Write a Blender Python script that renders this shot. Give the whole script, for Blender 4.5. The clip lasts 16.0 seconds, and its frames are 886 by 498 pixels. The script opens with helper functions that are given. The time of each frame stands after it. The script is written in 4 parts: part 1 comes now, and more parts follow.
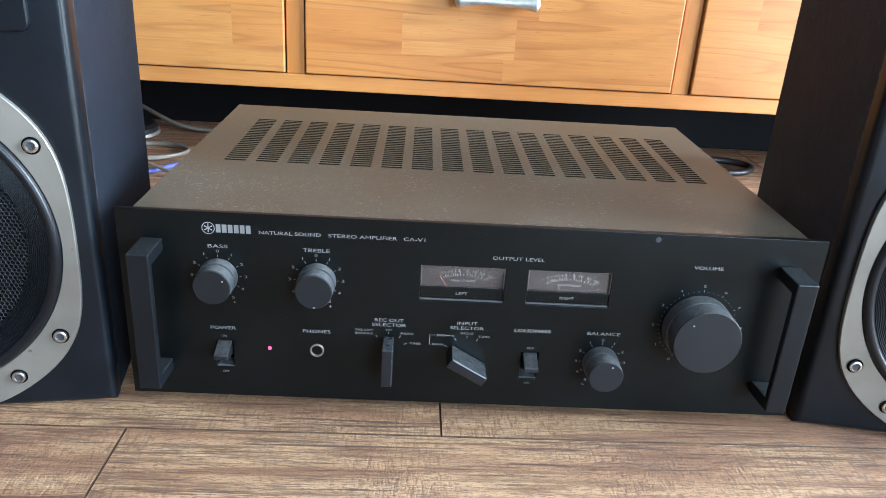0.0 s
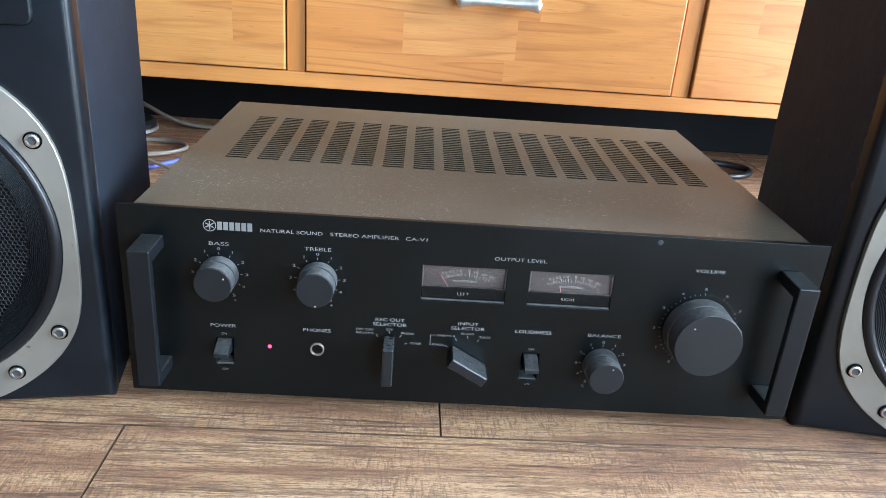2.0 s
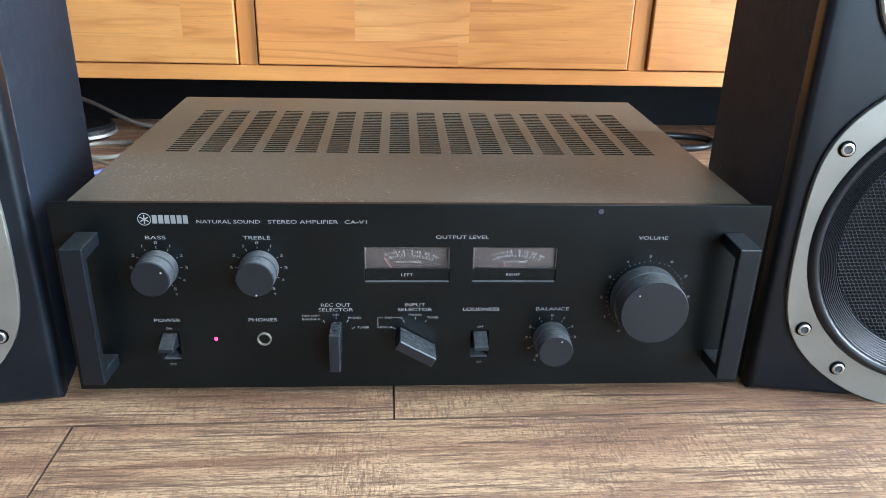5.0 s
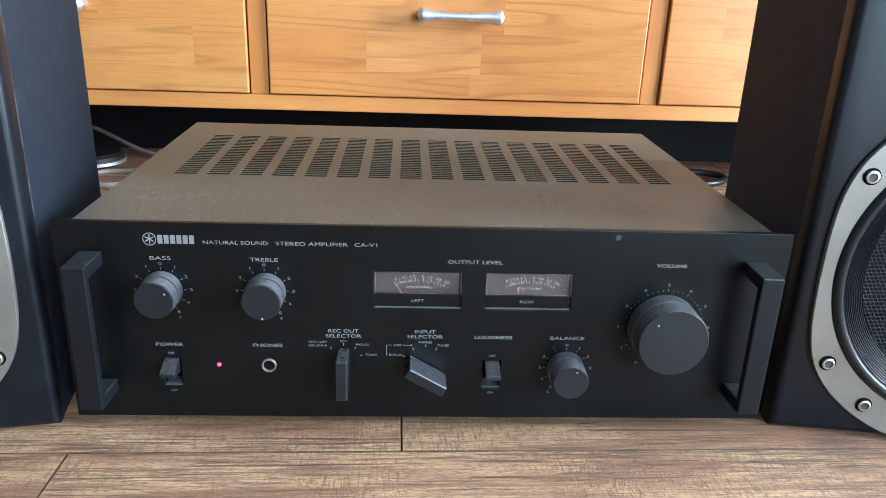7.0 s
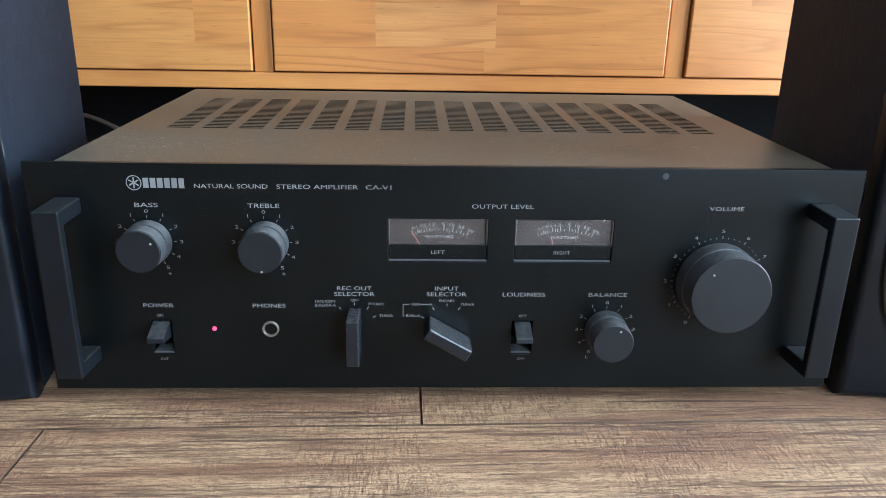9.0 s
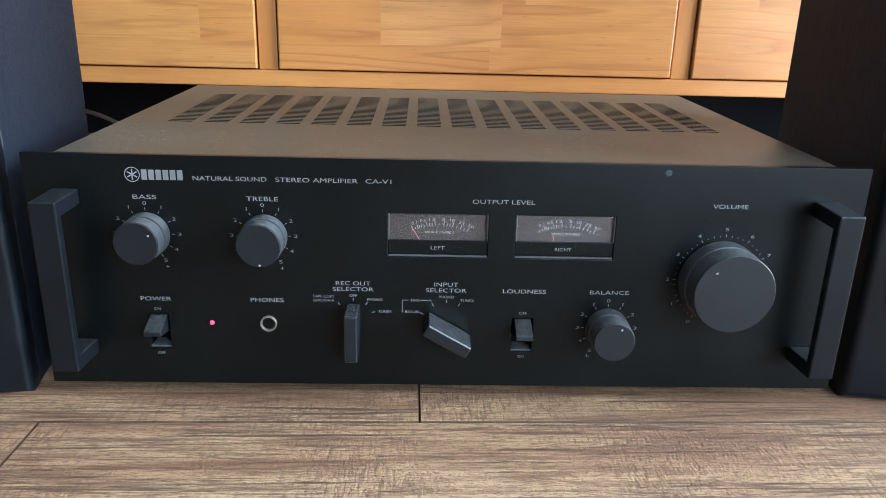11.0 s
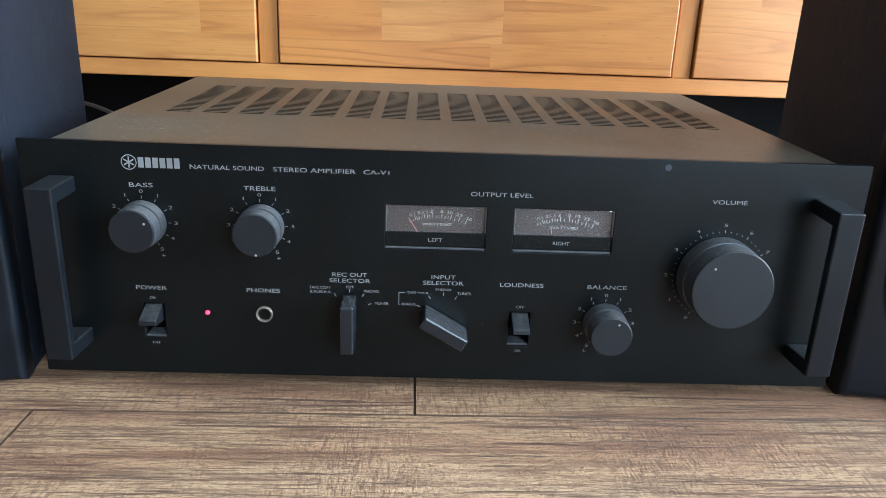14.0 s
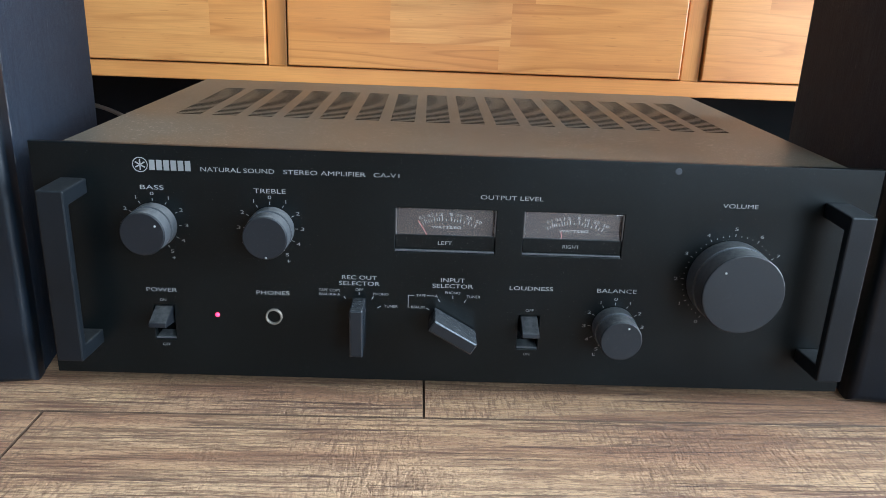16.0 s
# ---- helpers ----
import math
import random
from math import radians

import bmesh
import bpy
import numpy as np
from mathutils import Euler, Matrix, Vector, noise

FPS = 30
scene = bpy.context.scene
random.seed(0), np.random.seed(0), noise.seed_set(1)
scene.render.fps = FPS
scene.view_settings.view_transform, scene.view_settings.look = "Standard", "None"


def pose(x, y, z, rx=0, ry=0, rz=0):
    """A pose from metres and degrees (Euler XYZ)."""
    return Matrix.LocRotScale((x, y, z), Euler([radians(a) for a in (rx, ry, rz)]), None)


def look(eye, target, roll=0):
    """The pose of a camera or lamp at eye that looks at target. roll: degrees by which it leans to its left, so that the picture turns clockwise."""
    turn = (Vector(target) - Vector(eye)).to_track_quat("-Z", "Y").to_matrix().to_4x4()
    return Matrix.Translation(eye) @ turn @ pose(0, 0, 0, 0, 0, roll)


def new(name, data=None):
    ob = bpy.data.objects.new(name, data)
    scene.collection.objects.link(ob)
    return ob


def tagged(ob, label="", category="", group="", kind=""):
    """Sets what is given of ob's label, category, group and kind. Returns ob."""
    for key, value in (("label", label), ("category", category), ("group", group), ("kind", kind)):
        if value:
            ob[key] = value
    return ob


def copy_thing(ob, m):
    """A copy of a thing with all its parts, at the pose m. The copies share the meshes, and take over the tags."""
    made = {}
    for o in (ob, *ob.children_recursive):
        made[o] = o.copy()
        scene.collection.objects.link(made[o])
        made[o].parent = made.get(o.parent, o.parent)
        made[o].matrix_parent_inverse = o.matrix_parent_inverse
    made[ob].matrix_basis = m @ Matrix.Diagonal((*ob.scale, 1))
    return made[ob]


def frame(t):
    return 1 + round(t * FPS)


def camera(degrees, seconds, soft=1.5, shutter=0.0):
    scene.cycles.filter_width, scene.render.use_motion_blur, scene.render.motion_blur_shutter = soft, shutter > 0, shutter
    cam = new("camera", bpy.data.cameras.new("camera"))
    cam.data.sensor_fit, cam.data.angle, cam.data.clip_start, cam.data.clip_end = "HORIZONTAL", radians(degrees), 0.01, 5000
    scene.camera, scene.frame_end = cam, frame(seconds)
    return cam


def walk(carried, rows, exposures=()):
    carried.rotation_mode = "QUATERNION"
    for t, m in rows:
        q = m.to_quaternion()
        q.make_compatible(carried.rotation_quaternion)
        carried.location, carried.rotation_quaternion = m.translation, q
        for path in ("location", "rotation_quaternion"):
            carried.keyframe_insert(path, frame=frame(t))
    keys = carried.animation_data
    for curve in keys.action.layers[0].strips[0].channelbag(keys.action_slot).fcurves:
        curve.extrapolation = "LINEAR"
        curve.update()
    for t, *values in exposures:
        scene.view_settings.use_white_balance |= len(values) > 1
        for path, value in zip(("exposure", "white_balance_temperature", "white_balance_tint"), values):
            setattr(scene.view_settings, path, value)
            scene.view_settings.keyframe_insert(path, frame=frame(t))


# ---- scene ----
cam = camera(61.98, 16.0, soft=0.75)
PATH = [
    (0, (-0.0424, -0.4607, 0.3199), (0.0359, 1.3897, -0.4348), 3.58),
    (0.5, (-0.0418, -0.4607, 0.3203), (0.0361, 1.3905, -0.4326), 3.82),
    (1, (-0.0480, -0.4620, 0.3222), (0.0345, 1.3900, -0.4285), 4.12),
    (1.5, (-0.0451, -0.4615, 0.3212), (0.0417, 1.3894, -0.4316), 4.35),
    (2, (-0.0470, -0.4595, 0.3195), (0.0445, 1.3903, -0.4353), 4.40),
    (2.5, (-0.0450, -0.4596, 0.3190), (0.0586, 1.3875, -0.4408), 4.29),
    (3, (-0.0376, -0.4586, 0.3168), (0.0887, 1.3841, -0.4504), 3.73),
    (3.5, (-0.0166, -0.4611, 0.3122), (0.1325, 1.3773, -0.4611), 2.86),
    (3.7, (-0.0190, -0.4615, 0.3138), (0.1224, 1.3782, -0.4579), 2.46),
    (5.8, (-0.0125, -0.4595, 0.3102), (0.1102, 1.3805, -0.4641), 1.44),
    (6, (-0.0139, -0.4593, 0.3098), (0.1077, 1.3827, -0.4599), 1.51),
    (6.5, (-0.0162, -0.4581, 0.3094), (0.0985, 1.3949, -0.4345), 1.78),
    (7, (-0.0182, -0.4505, 0.2984), (0.0892, 1.4283, -0.3789), 2.10),
    (7.5, (-0.0211, -0.4364, 0.2768), (0.0827, 1.4660, -0.3317), 2.12),
    (8, (-0.0219, -0.4224, 0.2585), (0.0789, 1.4750, -0.3656), 1.74),
    (8.5, (-0.0211, -0.4193, 0.2543), (0.0695, 1.4721, -0.3896), 1.31),
    (9, (-0.0226, -0.4099, 0.2389), (0.0584, 1.4844, -0.3977), 1.10),
    (9.2, (-0.0221, -0.4094, 0.2383), (0.0555, 1.4863, -0.3944), 1.05),
    (11.3, (-0.0174, -0.4074, 0.2311), (0.0475, 1.4905, -0.3964), 1.60),
    (11.5, (-0.0157, -0.4078, 0.2294), (0.0487, 1.4903, -0.3975), 1.66),
    (12, (-0.0195, -0.4051, 0.2270), (0.0313, 1.4906, -0.4083), 1.99),
    (12.5, (-0.0247, -0.4049, 0.2282), (0.0216, 1.4904, -0.4088), 2.47),
    (13, (-0.0203, -0.4074, 0.2315), (0.0420, 1.4883, -0.4026), 2.47),
    (13.5, (-0.0180, -0.4068, 0.2300), (0.0535, 1.4880, -0.4060), 2.33),
    (14, (-0.0178, -0.4069, 0.2288), (0.0495, 1.4902, -0.4008), 2.26),
    (14.5, (-0.0185, -0.4065, 0.2289), (0.0433, 1.4907, -0.4013), 2.27),
    (15, (-0.0198, -0.4062, 0.2289), (0.0369, 1.4913, -0.4006), 2.31),
    (15.5, (-0.0202, -0.4062, 0.2290), (0.0352, 1.4919, -0.3987), 2.30),
    (16, (-0.0199, -0.4067, 0.2293), (0.0310, 1.4925, -0.3957), 2.29),
]
EXPOSURE = [(0, 0.08), (7.0, 0.08), (8.5, -0.22), (16.0, -0.22)]
walk(cam, [(t, look(eye, target, roll)) for t, eye, target, roll in PATH], EXPOSURE)

# ---- world, window light, exposure ----
world = bpy.data.worlds.new("world")
scene.world = world
world.use_nodes = True
wn = world.node_tree
sky = wn.nodes.new("ShaderNodeTexSky")
sky.sky_type, sky.sun_disc = "NISHITA", False
sky.sun_elevation, sky.sun_rotation = radians(48), radians(200)
wn.nodes["Background"].inputs[1].default_value = 0.12
wn.links.new(sky.outputs[0], wn.nodes["Background"].inputs[0])

ROOM = (-2.0, 3.3, -2.9, 0.90, 2.4)          # west, east, south, north, ceiling
WIN_E = (-1.45, 0.25, 0.10, 2.15)           # y0, y1, z0, z1 of the window in the east wall
WIN_S = (0.9, 2.3, 0.10, 2.15)               # x0, x1, z0, z1 of the window in the south wall


def window_light(name, place, facing, sx, sy, watts, colour):
    d = bpy.data.lights.new(name, "AREA")
    d.shape, d.size, d.size_y, d.energy, d.color = "RECTANGLE", sx, sy, watts, colour
    ob = new(name, d)
    ob.matrix_world = look(place, Vector(place) + Vector(facing))
    return ob


window_light("window_light", (3.34, sum(WIN_E[:2]) / 2, sum(WIN_E[2:]) / 2), (-1, 0, 0), 1.65, 1.95, 610, (0.68, 0.83, 1.0))
window_light("window_light", (sum(WIN_S[:2]) / 2, -2.94, sum(WIN_S[2:]) / 2), (0, 1, 0), 1.3, 1.95, 175, (0.55, 0.78, 1.0))


# ---- materials ----
def material(name, rough=0.5, metal=0.0, base=(0.5, 0.5, 0.5), spec=0.5):
    m = bpy.data.materials.new(name)
    m.use_nodes = True
    t = m.node_tree
    b = t.nodes["Principled BSDF"]
    b.inputs["Base Color"].default_value = (*base, 1)
    b.inputs["Roughness"].default_value = rough
    b.inputs["Metallic"].default_value = metal
    b.inputs["Specular IOR Level"].default_value = spec
    return m, t, b


def node(t, kind, **sets):
    n = t.nodes.new(kind)
    for key, value in sets.items():
        if key == "operation":
            n.operation = value
        elif key == "data_type":
            n.data_type = value
        elif key == "blend_type":
            n.blend_type = value
        else:
            n.inputs[key.replace("_", " ")].default_value = value
    return n


def coords(t, scale=(1, 1, 1), spread=0.0):
    """Object coordinates, stretched, and shifted from object to object."""
    c = t.nodes.new("ShaderNodeTexCoord")
    mp = t.nodes.new("ShaderNodeMapping")
    mp.inputs["Scale"].default_value = scale
    out = c.outputs["Object"]
    if spread:
        info = t.nodes.new("ShaderNodeObjectInfo")
        mul = node(t, "ShaderNodeMath", operation="MULTIPLY")
        mul.inputs[1].default_value = spread
        t.links.new(info.outputs["Random"], mul.inputs[0])
        comb = t.nodes.new("ShaderNodeCombineXYZ")
        for k in range(3):
            t.links.new(mul.outputs[0], comb.inputs[k])
        add = t.nodes.new("ShaderNodeVectorMath")
        t.links.new(out, add.inputs[0])
        t.links.new(comb.outputs[0], add.inputs[1])
        out = add.outputs[0]
    t.links.new(out, mp.inputs["Vector"])
    return mp.outputs["Vector"]


def noise_of(t, vector, scale, detail=4.0, rough=0.55, distort=0.0):
    n = node(t, "ShaderNodeTexNoise", Scale=scale, Detail=detail, Roughness=rough, Distortion=distort)
    t.links.new(vector, n.inputs["Vector"])
    return n.outputs["Fac"]


def ramp(t, fac, stops):
    r = t.nodes.new("ShaderNodeValToRGB")
    e = r.color_ramp.elements
    while len(e) < len(stops):
        e.new(0.5)
    for k, (at, col) in enumerate(stops):
        e[k].position = at
        e[k].color = (*col, 1) if len(col) == 3 else col
    t.links.new(fac, r.inputs["Fac"])
    return r.outputs["Color"]


def grey(v):
    return (v, v, v)


def blend(t, fac, a, b, kind="MIX"):
    n = t.nodes.new("ShaderNodeMix")
    n.data_type, n.blend_type = "RGBA", kind
    if isinstance(fac, (int, float)):
        n.inputs[0].default_value = fac
    else:
        t.links.new(fac, n.inputs[0])
    for socket, v in ((n.inputs[6], a), (n.inputs[7], b)):
        if isinstance(v, tuple):
            socket.default_value = (*v, 1)
        else:
            t.links.new(v, socket)
    return n.outputs[2]


def bump(t, b, height, strength, distance):
    n = node(t, "ShaderNodeBump", Strength=strength, Distance=distance)
    t.links.new(height, n.inputs["Height"])
    t.links.new(n.outputs["Normal"], b.inputs["Normal"])


def black_lacquer(name, base, rough, grain=900.0, strength=0.08, dust=0.0, spec=0.5, settled=0.0):
    """Satin black metal or plastic with fine grain, faint smears and a little dust, some of it settled on upward faces."""
    m, t, b = material(name, rough, 0.0, base, spec)
    v = coords(t)
    fine = noise_of(t, v, grain, 2.0)
    smear = noise_of(t, v, 18.0, 4.0)
    col = ramp(t, smear, [(0.3, tuple(c * 0.85 for c in base)), (0.75, tuple(c * 1.25 for c in base))])
    if dust:
        specks = ramp(t, noise_of(t, v, 1100.0, 2.0, 0.6), [(0.68 - 0.12 * dust, grey(0)), (0.74 - 0.08 * dust, grey(dust * 0.8))])
        col = blend(t, specks, col, (0.28, 0.27, 0.25))
    if settled:
        geo = t.nodes.new("ShaderNodeNewGeometry")
        sep = t.nodes.new("ShaderNodeSeparateXYZ")
        t.links.new(geo.outputs["Normal"], sep.inputs[0])
        up = ramp(t, sep.outputs["Z"], [(0.25, grey(0)), (0.95, grey(settled))])
        film = ramp(t, noise_of(t, v, 260.0, 5.0, 0.7), [(0.35, grey(0.15)), (0.68, grey(1))])
        col = blend(t, blend(t, 1.0, up, film, "MULTIPLY"), col, (0.24, 0.235, 0.22))
    t.links.new(col, b.inputs["Base Color"])
    t.links.new(ramp(t, smear, [(0.3, grey(rough * 0.9)), (0.8, grey(min(1, rough * 1.18)))]), b.inputs["Roughness"])
    bump(t, b, fine, strength, 0.0004)
    return m


PANEL = black_lacquer("black_anodised_panel", (0.0022, 0.0034, 0.0036), 0.34, 1400.0, 0.05, 0.28, 0.22)
KNOB = black_lacquer("black_knob_face", (0.005, 0.0065, 0.009), 0.46, 1500.0, 0.05, 0.12, 0.42, 0.30)
SELECTOR = black_lacquer("black_selector_plastic", (0.014, 0.017, 0.021), 0.24, 900.0, 0.06, 0.2, 0.6, 0.22)
KNOB_SIDE = black_lacquer("dusty_knob_side", (0.048, 0.052, 0.057), 0.42, 700.0, 0.25, 0.4, 0.5, 0.6)
HANDLE = black_lacquer("black_rack_handle", (0.0062, 0.0080, 0.0100), 0.32, 900.0, 0.1, 0.05, 0.26, 0.16)
# PIT is near-black: shade inside the slots and recesses is put into its colour
PIT = black_lacquer("recess_shade_black", (0.002, 0.002, 0.002), 0.8, 300.0, 0.1, 0.0, 0.08)
FEET = black_lacquer("black_rubber", (0.015, 0.015, 0.015), 0.75, 400.0, 0.2)
BAFFLE = black_lacquer("black_baffle_paint", (0.0036, 0.0060, 0.0092), 0.34, 1100.0, 0.12, 0.20, 0.32)
RUBBER = black_lacquer("black_cone_surround", (0.007, 0.008, 0.010), 0.33, 900.0, 0.1, 0.1, 0.35)
GRILLE = black_lacquer("black_perforated_metal", (0.028, 0.030, 0.034), 0.45, 900.0, 0.05, 0.0, 0.22)
CABLE_BLACK = black_lacquer("black_cable", (0.012, 0.012, 0.013), 0.4, 300.0, 0.05)


def top_metal():
    """Dark bronze-brown painted sheet steel, finely dusty and scuffed."""
    m, t, b = material("bronze_grey_steel", 0.40, 0.0, (0.075, 0.066, 0.054), 0.40)
    v = coords(t)
    brush = noise_of(t, coords(t, (6, 240, 240)), 4.0, 4.0)
    cloud = noise_of(t, v, 9.0, 4.0)
    base = ramp(t, cloud, [(0.36, (0.100, 0.078, 0.052)), (0.64, (0.150, 0.121, 0.084))])
    grit = ramp(t, noise_of(t, v, 1500.0, 2.0, 0.5), [(0.56, grey(0)), (0.70, grey(0.30))])
    fine = ramp(t, noise_of(t, v, 540.0, 2.0, 0.6), [(0.625, grey(0)), (0.675, grey(0.6))])
    flakes = ramp(t, noise_of(t, coords(t, (1, 1.8, 1)), 260.0, 2.0, 0.6, 0.6), [(0.665, grey(0)), (0.70, grey(0.7))])
    where = ramp(t, noise_of(t, v, 11.0, 3.0), [(0.36, grey(0.25)), (0.60, grey(1))])
    front = t.nodes.new("ShaderNodeSeparateXYZ")
    t.links.new(v, front.inputs[0])
    wiped = ramp(t, front.outputs["Y"], [(0.09, grey(1)), (0.20, grey(0.35))])
    specks = blend(t, 1.0, blend(t, 1.0, fine, flakes, "ADD"), blend(t, 1.0, where, wiped, "MULTIPLY"), "MULTIPLY")
    hair = ramp(t, noise_of(t, coords(t, (1, 3.2, 1)), 85.0, 2.0, 0.5, 2.5), [(0.715, grey(0)), (0.735, grey(0.4))])
    dust = blend(t, 1.0, blend(t, 1.0, specks, blend(t, 1.0, hair, where, "MULTIPLY"), "ADD"), grit, "ADD")
    t.links.new(blend(t, dust, base, (0.50, 0.44, 0.37)), b.inputs["Base Color"])
    t.links.new(ramp(t, cloud, [(0.38, grey(0.36)), (0.62, grey(0.46))]), b.inputs["Roughness"])
    bump(t, b, brush, 0.06, 0.0006)
    return m


TOP = top_metal()


def plain(name, base, rough, metal=0.0, grain=300.0, strength=0.05, spec=0.5, vary=0.15):
    m, t, b = material(name, rough, metal, base, spec)
    v = coords(t)
    n = noise_of(t, v, grain * 0.12, 4.0)
    t.links.new(ramp(t, n, [(0.3, tuple(c * (1 - vary) for c in base)), (0.7, tuple(min(1, c * (1 + vary)) for c in base))]), b.inputs["Base Color"])
    bump(t, b, noise_of(t, v, grain, 2.0), strength, 0.0004)
    return m


# dark brown for the slot walls: the shade inside the slots as colour
SLOT_SHADE = plain("slot_wall_shade", (0.030, 0.023, 0.015), 0.6, 0.0, 300.0, 0.1, 0.2)
PRINT = plain("white_print", (0.26, 0.26, 0.252), 0.6)
PRINT_DIM = plain("grey_print", (0.21, 0.21, 0.205), 0.6)
NICKEL = plain("nickel", (0.34, 0.30, 0.25), 0.42, 0.6)
STEEL = plain("zinc_screw_steel", (0.62, 0.60, 0.56), 0.33, 1.0, 900.0, 0.1)
ALU_HANDLE = plain("satin_aluminium", (0.66, 0.64, 0.61), 0.44, 0.9, 900.0, 0.05)
# walls and ceiling stay out of view; their greys only limit bounce light
WALL = plain("bounce_wall_grey", (0.15, 0.16, 0.175), 0.85, 0.0, 500.0, 0.3, 0.3, 0.05)
CEILING = plain("bounce_ceiling_grey", (0.24, 0.26, 0.28), 0.9, 0.0, 300.0, 0.2, 0.3, 0.04)
# black of the added board that carries the shade under the cabinet
SHADE_BOARD = plain("cabinet_shade_black", (0.006, 0.006, 0.007), 0.65, 0.0, 200.0, 0.1, 0.15)
CABLE_GREY = plain("grey_cable", (0.15, 0.13, 0.11), 0.45)
CABLE_WHITE = plain("white_cable", (0.23, 0.20, 0.165), 0.42)
CABLE_BEIGE = plain("beige_cable", (0.34, 0.28, 0.20), 0.5)
CABLE_BLUE = plain("blue_plastic", (0.10, 0.13, 0.46), 0.5)
METER_FACE = plain("brown_grey_meter_face", (0.017, 0.0098, 0.0082), 0.6, 0.0, 400.0, 0.05)
METER_PRINT = plain("pale_meter_print", (0.25, 0.235, 0.22), 0.6)
PANE_HIGHLIGHT = plain("pane_edge_highlight", (0.075, 0.062, 0.058), 0.35)
NEEDLE = plain("red_needle", (0.42, 0.12, 0.11), 0.5)
RESIDUE = plain("grey_glue_spot", (0.026, 0.03, 0.036), 0.7, 0.0, 900.0, 0.3)
FRAME_WHITE = plain("white_window_frame", (0.75, 0.75, 0.73), 0.4)


def ring_metal():
    m, t, b = material("satin_grey_ring", 0.38, 0.55, (0.48, 0.47, 0.44))
    v = coords(t)
    n = noise_of(t, v, 12.0, 4.0)
    col = ramp(t, n, [(0.36, (0.25, 0.235, 0.205)), (0.64, (0.335, 0.315, 0.28))])
    spots = ramp(t, noise_of(t, v, 75.0, 3.0, 0.6), [(0.71, grey(0)), (0.76, grey(0.8))])
    t.links.new(blend(t, spots, col, (0.12, 0.10, 0.08)), b.inputs["Base Color"])
    bump(t, b, noise_of(t, v, 900.0, 2.0), 0.05, 0.0003)
    return m


RING = ring_metal()


def side_vinyl():
    """Black-brown wood-grain vinyl: fine upright grain, a few scratches."""
    m, t, b = material("black_woodgrain_vinyl", 0.40, 0.0, (0.016, 0.018, 0.024), 0.14)
    grain = noise_of(t, coords(t, (900, 900, 30)), 2.0, 4.0, 0.6)
    cloud = noise_of(t, coords(t), 7.0, 3.0)
    col = ramp(t, grain, [(0.34, (0.007, 0.011, 0.019)), (0.52, (0.015, 0.0215, 0.032)), (0.68, (0.028, 0.0375, 0.051))])
    scratch = ramp(t, noise_of(t, coords(t, (1, 1, 0.35)), 420.0, 2.0, 0.6, 1.0), [(0.69, grey(0)), (0.75, grey(0.4))])
    col = blend(t, scratch, col, (0.16, 0.15, 0.15))
    depth = t.nodes.new("ShaderNodeSeparateXYZ")
    t.links.new(coords(t), depth.inputs[0])
    edge = ramp(t, depth.outputs["Y"], [(0.0170, grey(1)), (0.0185, grey(0)), (0.2030, grey(0)), (0.2045, grey(1))])
    chips = ramp(t, noise_of(t, coords(t, (1, 1, 0.5)), 210.0, 3.0, 0.7), [(0.50, grey(0)), (0.58, grey(0.8))])
    col = blend(t, blend(t, 1.0, edge, chips, "MULTIPLY"), col, (0.22, 0.21, 0.20))
    t.links.new(col, b.inputs["Base Color"])
    t.links.new(ramp(t, cloud, [(0.3, grey(0.60)), (0.75, grey(0.72))]), b.inputs["Roughness"])
    bump(t, b, grain, 0.3, 0.0008)
    return m


VINYL = side_vinyl()


